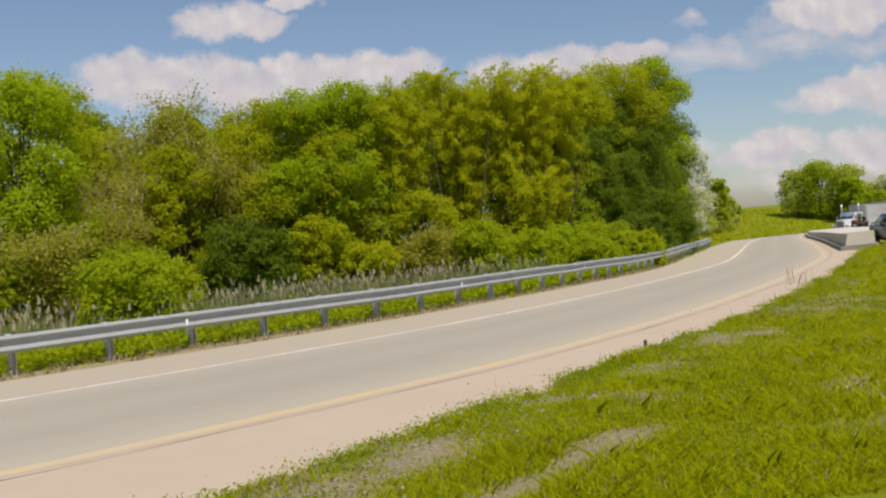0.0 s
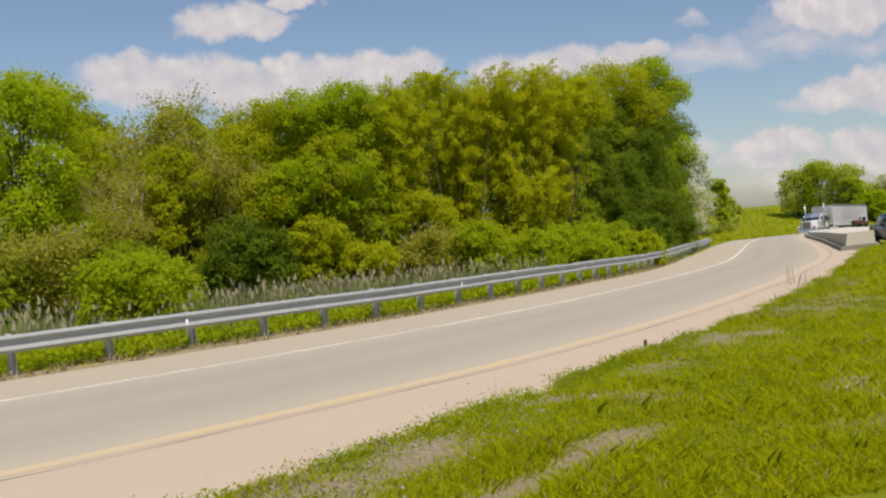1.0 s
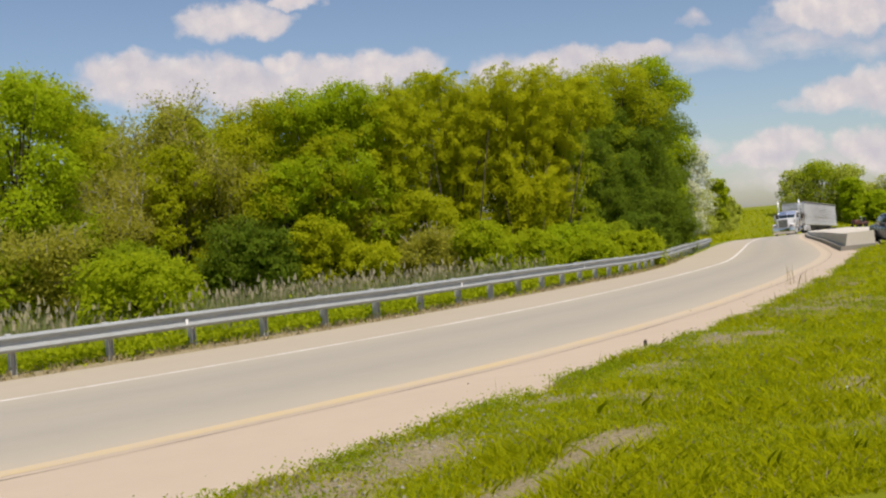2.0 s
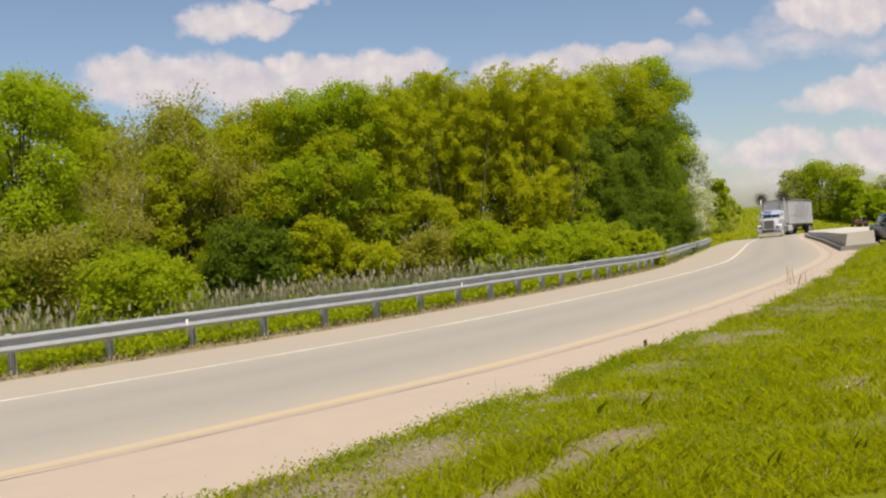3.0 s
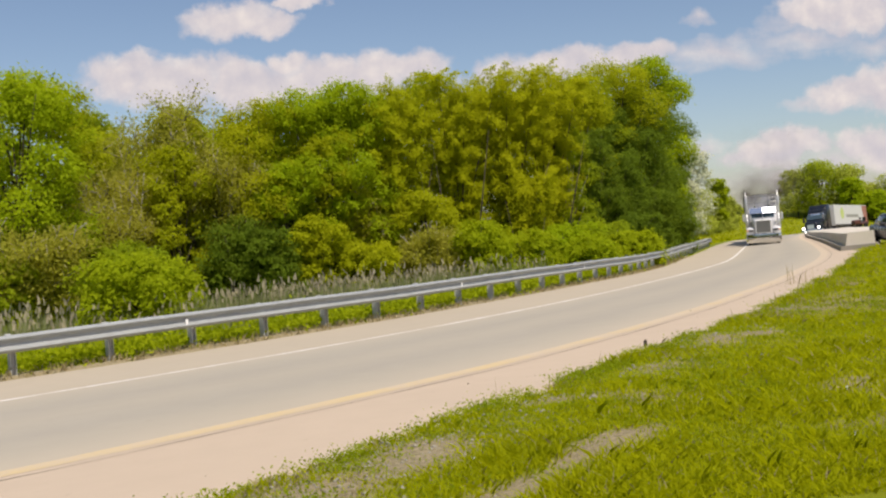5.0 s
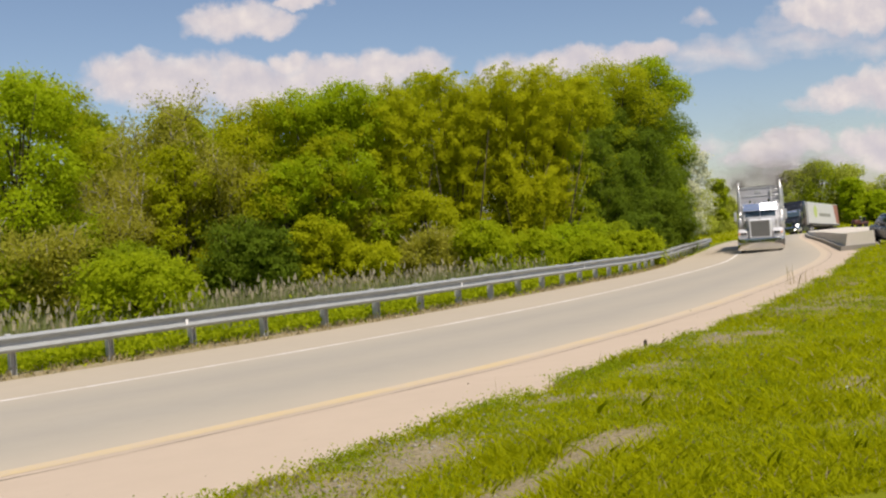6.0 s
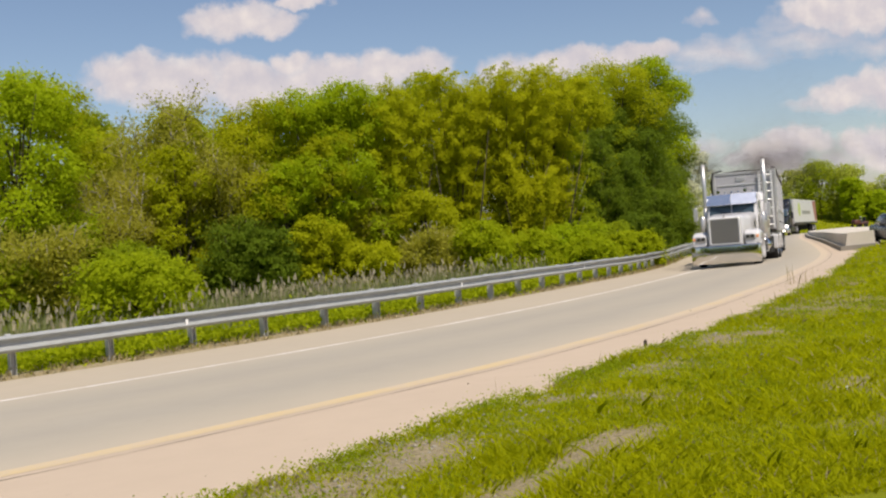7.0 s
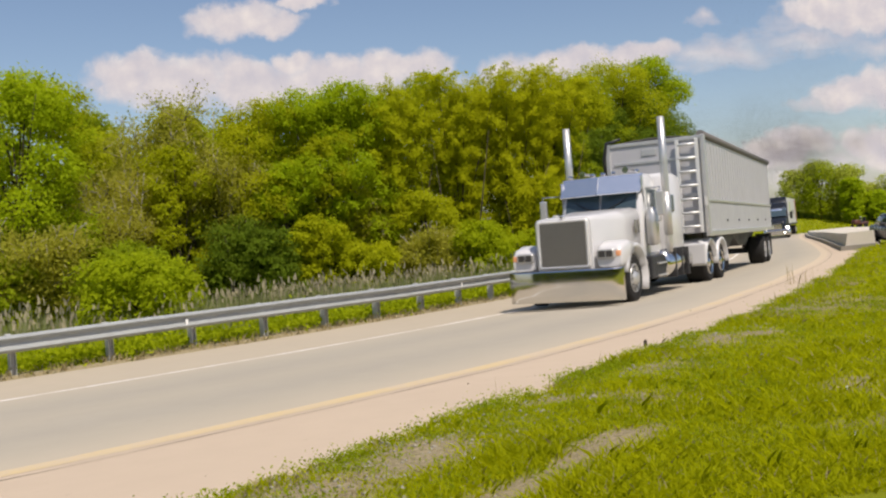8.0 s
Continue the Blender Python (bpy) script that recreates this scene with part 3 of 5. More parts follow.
def thicket():
    rows = [(-15.9, 36, 8.6, 2.3, "bright"), (-16.3, 40, 9.0, 2.2, "gold"), (-19.3, 54, 9.6, 1.8, "green"), (-14.0, 45, 8.2, 2.4, "olive"), (-12.4, 46, 8.3, 2.0, "gold"), (-10.8, 44, 8.5, 2.5, "olive"),
            (-8.4, 45, 8.3, 2.4, "gold"), (-6.4, 45.5, 8.6, 2.5, "bright"), (-4.2, 46, 8.9, 2.3, "bright"), (-2.3, 47, 9.1, 2.5, "yellow"), (-0.6, 55, 10.6, 2.3, "green"),
            (1.0, 49, 9.2, 2.6, "yellow"), (3.4, 50, 9.6, 2.7, "yellow"), (5.8, 52, 9.9, 2.7, "yellow"), (8.0, 57, 10.4, 2.4, "gold"), (9.2, 60, 10.8, 2.3, "green"), (11.6, 62, 12.0, 2.8, "gold"),
            # deep crowns here paint in the under-shade of the tall right-hand trees
            (14.9, 66, 12.9, 2.3, "bright"), (15.9, 67.5, 11.2, 2.1, "deep"), (15.6, 66, 6.0, 1.7, "deep"), (13.2, 63, 10.2, 2.5, "deep"), (10.4, 60, 8.6, 2.0, "deep"), (12.6, 61, 7.6, 2.3, "deep"),
            (-21.5, 42, 8.5, 2.5, "bright")]
    for i, (x, y, top, r, kind) in enumerate(rows):
        tree(x, y, top, r, kind, 100 + i, leaf=0.078 if kind == "yellow" else 0.10, count={"yellow": 66000, "olive": 22000}.get(kind, 38000))
    behind = [(-17.5, 50, 7.6), (-13, 52, 8.2), (-9.5, 54, 9.0), (-6, 56, 9.4), (-2.5, 57, 9.6), (2, 60, 10.4), (5.5, 63, 10.6), (9.5, 67, 10.8), (13.5, 72, 10.8)]
    for i, (x, y, top) in enumerate(behind):
        tree(x, y, top, 2.6, "bright" if i % 3 else "gold", 160 + i, leaf=0.18, count=15000)
    mid = [(-16.9, 37, 4.8, "olive"), (-15.0, 38, 4.9, "olive"), (-18.5, 38, 5.0, "gold"), (-16, 42, 5.6, "olive"), (-13.4, 41, 5.6, "olive"), (-11.6, 42, 6.2, "gold"), (-9.6, 43, 5.8, "olive"), (-7.2, 44, 5.2, "bright"),
           (-5.2, 45, 6.6, "gold"), (-3.6, 46, 4.4, "olive"), (-0.6, 46, 3.6, "gold"), (4.4, 49, 4.4, "yellow"),
           (7.2, 53, 7.0, "green"), (9.0, 55, 6.8, "deep"), (10.8, 57, 5.6, "deep")]
    for i, (x, y, top, kind) in enumerate(mid):
        tree(x, y, top, 1.55, kind, 180 + i, leaf=0.09, count=12000 if kind == "olive" else 20000, bare_to=0.34 if -11 < x < -5 or x > 8 else 0.12)
    # deep shrubs fill the hollow: its shade is put into their leaf colour
    low = [(-7.9, 25, 1.50, 1.45, "lime"), (-14.6, 34, 2.6, 1.7, "olive"), (-15.6, 33, 1.9, 1.4, "green"), (-17.2, 35, 2.6, 1.7, "gold"), (-12.2, 37, 1.9, 1.5, "green"), (-9.2, 42, 2.7, 1.8, "deep"), (-7.4, 42, 2.2, 1.5, "deep"),
           (-5.6, 43, 2.6, 1.3, "gold"), (-3.4, 43, 1.3, 1.3, "gold"), (-0.6, 44, 1.5, 1.4, "olive"), (1.9, 44, 1.9, 1.4, "lime"), (4.1, 46, 1.4, 1.6, "lime"),
           (6.3, 48, 1.6, 1.7, "bright"), (8.6, 50, 1.5, 1.6, "green"), (11.0, 54, 2.0, 1.4, "deep"), (9.6, 47.5, 0.9, 1.3, "lime"), (7.2, 46, 0.9, 1.3, "lime"), (-17.6, 37, 3.2, 1.9, "olive"),
           (-14.0, 39, 3.6, 1.8, "olive"), (12.8, 58, 3.4, 1.5, "deep")]
    for i, (x, y, top, r, kind) in enumerate(low):
        tree(x, y, top, r, kind, 200 + i, "shrub", leaf=0.10 if y > 30 else 0.075, count=15000 if y > 30 else 22000)
    far = [(35.4, 135, 11.2, 2.9, "blossom", "tree", 0.12), (43.6, 150, 6.9, 1.7, "lime", "tree", 0.3), (41.4, 150, 5.4, 2.8, "pale", "shrub", None),
           (45.6, 155, 4.2, 2.4, "pale", "shrub", None), (48.4, 160, 2.9, 1.8, "pale", "shrub", None), (38.4, 146, 5.0, 2.8, "pale", "shrub", None), (35.2, 140, 3.0, 2.6, "pale", "shrub", None),
           (64.6, 172, 8.6, 3.0, "pale", "tree", 0.1), (67.9, 170, 10.0, 3.8, "lime", "tree", 0.1), (71.6, 168, 8.8, 3.2, "pale", "tree", 0.12), (70.6, 163, 6.2, 2.0, "bright", "tree", 0.1),
           (76.6, 172, 5.6, 3.0, "pale", "tree", 0.1), (81.5, 168, 7.4, 3.4, "pale", "tree", 0.1), (76.0, 166, 3.9, 2.4, "bright", "shrub", None), (86, 170, 6.8, 4.0, "bright", "tree", 0.15)]
    for i, (x, y, top, r, kind, name, bare) in enumerate(far):
        tree(x, y, top, r, kind, 260 + i, name, leaf=0.24, count=9000 if kind == "blossom" else 10000, bare_to=bare)


def hedge_behind():
    """A row of dark roadside trees behind the viewer, which the chrome mirrors."""
    rng = np.random.default_rng(71)
    base = []
    for k in range(260):
        a = radians(180 + 180 * k / 259)
        r = 46 + 6 * rng.uniform()
        h = rng.uniform(7, 11)
        x, y = r * math.cos(a), r * math.sin(a) * 0.8 - 4
        base.append(rng.normal(size=(110, 3)) * (1.2, 1.2, h * 0.3) + (x, y, h * 0.45 + slope(x, max(y, -60))))
    pts = np.concatenate(base)
    face = unit(rng.normal(size=pts.shape) + (0, 0, 0.5))
    me = leaf_mesh("backdrop_hedge", pts, face, unit(rng.normal(size=pts.shape)), 1.0, LEAVES["deep"], rng)
    tagged(new("backdrop_hedge", me), "shade-dark green hedgerow closing the fields opposite the thicket", "hedge", kind="structure")


def blades(name, rows, material, label, category):
    """Thin upright blades: (x, y, z, height, width, lean x, lean y) each."""
    r = np.array(rows)
    n = len(r)
    a = np.random.default_rng(5).uniform(0, math.pi, n)
    wx, wy = np.cos(a) * r[:, 4] / 2, np.sin(a) * r[:, 4] / 2
    v = np.zeros((n, 5, 3))
    for k, (f, sgn) in enumerate(((0, -1), (0, 1), (0.55, 0.8), (1, 0), (0.55, -0.8))):
        v[:, k, 0] = r[:, 0] + wx * sgn + r[:, 5] * f * f
        v[:, k, 1] = r[:, 1] + wy * sgn + r[:, 6] * f * f
        v[:, k, 2] = r[:, 2] + r[:, 3] * f * (1 - 0.15 * f)
    me = bpy.data.meshes.new(name)
    me.vertices.add(n * 5)
    me.vertices.foreach_set("co", v.ravel())
    me.loops.add(n * 5)
    me.loops.foreach_set("vertex_index", np.arange(n * 5))
    me.polygons.add(n)
    me.polygons.foreach_set("loop_start", np.arange(n) * 5)
    me.materials.append(material)
    me.update(calc_edges=True)
    return tagged(new(name, me), label, category, kind="stuff")


M_BLADE = leaf_material("grass_blade", (0.47, 0.50, 0.006), (0.24, 0.285, 0.005), (0.56, 0.58, 0.006))
M_STRAW = leaf_material("dry_straw", (0.54, 0.46, 0.25), (0.34, 0.28, 0.13), (0.45, 0.37, 0.18))
M_REED = leaf_material("reed_blade", (0.38, 0.41, 0.17), (0.24, 0.28, 0.10), (0.36, 0.38, 0.14))
M_PLUME = leaf_material("reed_plume", (0.62, 0.56, 0.38), (0.42, 0.38, 0.24), (0.4, 0.36, 0.22))


def verge_grass():
    rng = np.random.default_rng(8)
    green, straw = [], []
    tries = 250000
    u = rng.uniform(0, 1, tries)
    ys = 4.0 * (46 / 4.0) ** u
    bear = rng.uniform(-0.36, 0.56, tries)
    for y, b, q in zip(ys, bear, rng.uniform(0, 1, tries)):
        x = b * y
        s, d = arc_of(x, y)
        e = inner_edge(s) - d
        if e < -0.05 + 0.3 * noise.noise(Vector((x * 1.1, y * 1.1, 9))):
            continue
        k = bare(x, y)
        if q < 1.15 * k:
            continue
        z = ground_height(x, y)
        tall = 0.6 + 0.9 * max(0, noise.noise(Vector((x * 0.9, y * 0.9, 4))) + 0.25)
        h = (0.035 + 0.06 * rng.uniform()) * tall * (1 + 0.3 * (y > 14))
        row = (x, y, z - 0.01, h, 0.0045 + 0.0008 * y, rng.normal() * h * 0.6, rng.normal() * h * 0.6)
        dry = noise.noise(Vector((x * 0.5, y * 0.35, 21))) > 0.28
        (straw if rng.uniform() < (0.3 if dry else 0.035) else green).append(row)
    for _ in range(45):                        # ranker tufts
        y = 4.3 * (15 / 4.3) ** rng.uniform()
        x = rng.uniform(0.08, 0.5) * y
        s, d = arc_of(x, y)
        if inner_edge(s) - d < 0.5 or bare(x, y) > 0.3:
            continue
        z = ground_height(x, y)
        for _ in range(int(rng.integers(18, 46))):
            h = rng.uniform(0.06, 0.14)
            a = rng.uniform(0, 2 * math.pi)
            green.append((x + rng.normal() * 0.05, y + rng.normal() * 0.05, z, h, 0.010, math.cos(a) * h * 0.7, math.sin(a) * h * 0.7))
    blades("grass", green, M_BLADE, "short bright green grass on the verge", "grass")
    blades("dry_grass", straw, M_STRAW, "dry straw-coloured grass among the green verge", "grass")
    # far slope beyond the bend
    rows = []
    for _ in range(16000):
        y = rng.uniform(70, 190)
        x = rng.uniform(0.24, 0.47) * y
        s, d = arc_of(x, y)
        if d - rail_offset(s) < 0.4:
            continue
        h = rng.uniform(0.2, 0.5)
        rows.append((x, y, ground_height(x, y), h, 0.16, rng.normal() * 0.15, rng.normal() * 0.15))
    blades("field_grass", rows, M_BLADE, "long yellow-green grass on the rise beyond the bend", "grass")


def edge_weeds():
    rng = np.random.default_rng(12)
    pts = []
    for _ in range(330):                       # leafy tufts that creep over the edge of the shoulder
        s = S0 - 18 + 34 * rng.uniform()
        x, y, _ = along(s, inner_edge(s) - rng.uniform(-0.15, 0.35))
        r = rng.uniform(0.03, 0.12)
        c = rng.normal(size=(int(1500 * r), 3)) * (r, r, r * 0.28)
        c[:, 2] = np.abs(c[:, 2])
        pts.append(c + (x, y, max(ground_height(x, y), slope(x, y))))
    for _ in range(650):                       # weeds scattered through the gravel
        s = S0 - 16 + 22 * rng.uniform()
        x, y, _ = along(s, inner_edge(s) - rng.uniform(0.2, 2.2))
        r = rng.uniform(0.03, 0.10)
        c = rng.normal(size=(int(900 * r), 3)) * (r, r, r * 0.22)
        c[:, 2] = np.abs(c[:, 2])
        pts.append(c + (x, y, ground_height(x, y)))
    tagged(new("edge_weeds", quads_mesh("edge_weeds", np.concatenate(pts), 0.019, LEAVES["green"], 3)), "low leafy weeds creeping over the concrete edge", "weeds", kind="stuff")
    pts = []
    for _ in range(760):                       # rank growth under and behind the guardrail
        s = S0 - 24 + 62 * rng.uniform()
        off = rail_offset(s) + 0.25 + 3.4 * rng.uniform() ** 1.3
        x, y, _ = along(s, off)
        r = rng.uniform(0.14, 0.38) * (0.75 if off < rail_offset(s) + 0.7 else 1.15)
        c = rng.normal(size=(120, 3)) * (r, r, r * 0.55)
        c[:, 2] = np.abs(c[:, 2])
        pts.append(c + (x, y, ground_height(x, y)))
    tagged(new("roadside_weeds", quads_mesh("roadside_weeds", np.concatenate(pts), 0.10, LEAVES["lime"], 4)), "rank green weeds behind the guardrail", "weeds", kind="stuff")
    straw = []
    for _ in range(3800):                      # dead grass at the foot of the guardrail
        s = S0 - 24 + 60 * rng.uniform()
        x, y, _ = along(s, outer_edge(s) + 0.05 + 0.5 * rng.uniform() ** 2)
        h = rng.uniform(0.06, 0.2)
        straw.append((x, y, ground_height(x, y), h, 0.022, rng.normal() * 0.08, rng.normal() * 0.08))
    for _ in range(22):                        # a tall dry clump further along
        x, y = 7.35 + rng.normal() * 0.15, 19.8 + rng.normal() * 0.2
        h = rng.uniform(0.25, 0.62)
        straw.append((x, y, ground_height(x, y), h, 0.008, rng.normal() * 0.09, rng.normal() * 0.09))
    for _ in range(60):                        # dead stalks on the verge's edge
        s = S0 - 12 + 34 * rng.uniform()
        x, y, _ = along(s, inner_edge(s) - rng.uniform(-0.1, 0.3))
        h = rng.uniform(0.12, 0.32)
        straw.append((x, y, ground_height(x, y), h, 0.012, rng.normal() * 0.04, rng.normal() * 0.04))
    blades("dead_stalks", straw, M_STRAW, "thin dead stalks at the concrete's edge", "weeds")


def pebbles():
    rng = np.random.default_rng(19)
    verts, faces = [], []
    for _ in range(5200):
        s = S0 - 18 + 22 * rng.uniform()
        x, y, _ = along(s, inner_edge(s) - abs(rng.normal()) * 0.7 + 0.1)
        if not (3.5 < y < 16) or bare(x, y) < 0.12:
            continue
        z = max(ground_height(x, y), slope(x, y) - 0.01)
        r = rng.uniform(0.007, 0.021)
        k = len(verts)
        for dx, dy, dz in ((1, 0, 0), (0, 1, 0), (-1, 0, 0), (0, -1, 0), (0, 0, 0.8), (0, 0, -0.4)):
            verts.append((x + dx * r * rng.uniform(0.7, 1.3), y + dy * r * rng.uniform(0.7, 1.3), z + dz * r))
        for a, b in ((0, 1), (1, 2), (2, 3), (3, 0)):
            faces += [(k + a, k + b, k + 4), (k + b, k + a, k + 5)]
    tagged(new("pebbles", mesh_of("pebbles", verts, faces, [M_PEBBLE], True)), "loose pale gravel stones along the concrete edge", "gravel", kind="stuff")
    verts, faces = [], []
    for _ in range(55):
        s = S0 - 16 + 22 * rng.uniform()
        x, y, _ = along(s, inner_edge(s) + abs(rng.normal()) * 0.6 + 0.05)
        r = rng.uniform(0.004, 0.012)
        k = len(verts)
        for dx, dy, dz in ((1, 0, 0), (0, 1, 0), (-1, 0, 0), (0, -1, 0), (0, 0, 0.8), (0, 0, -0.4)):
            verts.append((x + dx * r * rng.uniform(0.7, 1.4), y + dy * r * rng.uniform(0.7, 1.4), slope(x, y) + 0.3 * r + dz * r))
        for a, b in ((0, 1), (1, 2), (2, 3), (3, 0)):
            faces += [(k + a, k + b, k + 4), (k + b, k + a, k + 5)]
    tagged(new("road_grit", mesh_of("road_grit", verts, faces, [M_BARK], True)), "dark grit and crumbs of soil on the shoulder", "gravel", kind="stuff")
    pts = []
    for _ in range(14):
        y = 4.2 * (20 / 4.2) ** rng.uniform()
        x = rng.uniform(0.0, 0.5) * y
        if inner_edge(arc_of(x, y)[0]) - arc_of(x, y)[1] > 0.5:
            c = rng.normal(size=(6, 3)) * 0.006
            pts.append(c + (x, y, ground_height(x, y) + 0.07))
    tagged(new("clover_flowers", quads_mesh("clover_flowers", np.concatenate(pts), 0.008, M_BOX_WHITE, 23)), "scattered small white clover flowers in the grass", "flowers", kind="stuff")


def reeds():
    rng = np.random.default_rng(15)
    leaf, plume = [], []
    for _ in range(15000):
        s = S0 - 26 + 44 * rng.uniform()
        x, y, _ = along(s, rail_offset(s) + rng.uniform(3.0, 10))
        if noise.noise(Vector((x * 0.25, y * 0.25, 31))) < -0.25:
            continue
        z = ground_height(x, y)
        h = rng.uniform(1.0, 1.65)
        leaf.append((x, y, z, h, 0.035, rng.normal() * 0.12, rng.normal() * 0.12))
        if rng.uniform() < 0.22:
            plume.append((x, y, z + h * 0.9, rng.uniform(0.14, 0.26), 0.055, rng.normal() * 0.05, rng.normal() * 0.05))
    blades("reeds", leaf, M_REED, "pale green reeds in the wet ditch", "reeds")
    blades("reed_plumes", plume, M_PLUME, "tan dry plumes on the ditch reeds", "reeds")


# ---- concrete and small things beyond the bend ----
def median_block():
    verts, faces = [], []
    s0, s1 = arc_of(12.7, 43.2)[0], arc_of(30.9, 93.5)[0]
    ss = np.linspace(s0, s1, 40)
    for s in ss:
        h = 0.76 - 0.42 * (s - s0) / (s1 - s0)
        wide = 2.3 * min(1.0, (s - s0) / 26)
        ease = 0.35 * (s - s0) / (s1 - s0)
        for off, dz in ((-lane(s) - 0.95 + ease, -0.3), (-lane(s) - 1.0 + ease, 0.12), (-lane(s) - 1.1 + ease, h - 0.03), (-lane(s) - 1.14 + ease, h), (-lane(s) - 2.1 - wide, h), (-lane(s) - 2.2 - wide, -0.3)):
            x, y, _ = along(s, off)
            verts.append((x, y, slope(x, y) + dz))
    for i in range(len(ss) - 1):
        for k in range(5):
            faces.append((i * 6 + k, i * 6 + k + 1, i * 6 + k + 7, i * 6 + k + 6))
    faces += [(5, 4, 3, 2, 1, 0), tuple(len(verts) - 6 + k for k in range(6))]
    block = tagged(new("concrete_median", mesh_of("concrete_median", verts, faces, [M_BLOCK])), "raised pale concrete median block on a footing coloured dark for shade", "median")
    # low footing step, coloured dark to stand for shade at the block's foot
    verts, faces = [], []
    for s in np.concatenate([[s0 - 0.15], ss]):
        wide = 2.3 * min(1.0, max(0.0, s - s0) / 26)
        ease = 0.35 * max(0.0, s - s0) / (s1 - s0)
        for off, dz in ((-lane(s) - 0.78 + ease, -0.3), (-lane(s) - 0.81 + ease, 0.17), (-lane(s) - 0.85 + ease, 0.20), (-lane(s) - 2.3 - wide, 0.20), (-lane(s) - 2.4 - wide, -0.3)):
            x, y, _ = along(s, off)
            verts.append((x, y, slope(x, y) + dz))
    for i in range(len(ss)):
        for k in range(4):
            faces.append((i * 5 + k, i * 5 + k + 1, i * 5 + k + 6, i * 5 + k + 5))
    faces += [(4, 3, 2, 1, 0), tuple(len(verts) - 5 + k for k in range(5))]
    foot = new("footing", mesh_of("footing", verts, faces, [M_FOOT_SHADE]))
    foot.parent = block
    tagged(foot, "grey concrete footing with shade put into its colour")


# ---- road vehicles ----
M_PAINT = plain("white_truck_paint", (0.60, 0.595, 0.60), 0.22, 0.0, 0.03, 2, 0.6)
M_CHROME = plain("chrome", (0.70, 0.685, 0.665), 0.10, 1.0, 0.04, 3)
M_VISOR = plain("polished_visor", (0.80, 0.855, 0.94), 0.14, 0.86, 0.02, 3)
M_ALU = plain("brushed_aluminium", (0.62, 0.61, 0.59), 0.38, 0.7, 0.08, 2)
M_ALU_DULL = plain("dull_aluminium_panel", (0.50, 0.495, 0.515), 0.5, 0.3, 0.07, 1.2)
M_ALU_BRIGHT = plain("bright_aluminium", (0.74, 0.735, 0.72), 0.45, 0.35, 0.06, 3)
M_TYRE = plain("tyre_rubber", (0.022, 0.021, 0.02), 0.85, 0, 0.3, 6, 0.2)
M_DARK = plain("black_frame_paint", (0.025, 0.025, 0.027), 0.55, 0, 0.3, 5)
M_GRILLE = plain("grille_mesh", (0.28, 0.27, 0.25), 0.35, 0.8, 0.1, 20)
M_TARP = plain("grey_tarpaulin", (0.16, 0.15, 0.145), 0.8, 0, 0.2, 2)
M_NAVY = plain("navy_truck_paint", (0.014, 0.017, 0.024), 0.32, 0, 0.1, 2, 0.25)
M_BOX = plain("white_trailer_panel", (0.54, 0.54, 0.525), 0.4, 0, 0.04, 1)
M_CARGREY = plain("charcoal_car_paint", (0.05, 0.052, 0.055), 0.25, 0.2, 0.1, 2, 0.6)
M_RED = plain("faded_red_paint", (0.11, 0.04, 0.03), 0.5, 0, 0.3, 3)
M_GREENLOGO = plain("green_emblem", (0.42, 0.50, 0.16), 0.5)
M_BAR = plain("grey_lettering", (0.25, 0.25, 0.22), 0.5)
M_REDBAND = plain("brown_red_band", (0.30, 0.12, 0.08), 0.5)
M_AMBER = plain("amber_lens", (0.75, 0.34, 0.16), 0.25)


def glass_material():
    m = Mat("dark_glass", 0.06, 0, 0.7)
    m.color((0.045, 0.07, 0.085))
    return m.m


def lamp_material(name, strength):
    m = Mat(name, 0.2)
    m.color((0.8, 0.8, 0.78))
    m.b.inputs["Emission Color"].default_value = (1, 0.97, 0.9, 1)
    m.b.inputs["Emission Strength"].default_value = strength
    return m.m


M_GLASS = glass_material()
M_LAMP = lamp_material("headlamp", 6.0)
M_LENS = plain("headlight_lens", (0.05, 0.048, 0.046), 0.12, 0.0, 0.1, 6)
M_LAMP_DIM = lamp_material("headlamp_off", 0.0)


def smoke_material():
    m = Mat("soot", 1.0, 0, 0)
    m.color((0.085, 0.066, 0.052))
    return m.m


M_SOOT = smoke_material()


def rrect(c, u, v, r, n=3):
    """A rounded rectangle ring: centre, half extents, as (a, b) pairs."""
    out = []
    for sx, sy, a0 in ((1, 1, 0), (-1, 1, 90), (-1, -1, 180), (1, -1, 270)):
        for k in range(n + 1):
            a = radians(a0 + 90 * k / n)
            out.append((c[0] + sx * (u - r) + r * math.cos(a), c[1] + sy * (v - r) + r * math.sin(a)))
    return out


def loft(bm, rings, smooth=True):
    vs = [[bm.verts.new(p) for p in ring] for ring in rings]
    n = len(vs[0])
    for a, b in zip(vs, vs[1:]):
        for k in range(n):
            bm.faces.new((a[k], a[(k + 1) % n], b[(k + 1) % n], b[k])).smooth = smooth
    bm.faces.new(vs[0][::-1])
    bm.faces.new(vs[-1])
    bmesh.ops.recalc_face_normals(bm, faces=bm.faces[:])


def loft_x(bm, rows):
    """Rows (x, half width, z0, z1, corner) along the vehicle."""
    loft(bm, [[(x, a, b) for a, b in rrect((0, (z0 + z1) / 2), w, (z1 - z0) / 2, r)] for x, w, z0, z1, r in rows])


def loft_z(bm, rows, yc=0.0):
    """Rows (z, x0, x1, half width, corner) upwards."""
    loft(bm, [[(a, b, z) for a, b in rrect(((x0 + x1) / 2, yc), (x1 - x0) / 2, w, r)] for z, x0, x1, w, r in rows])


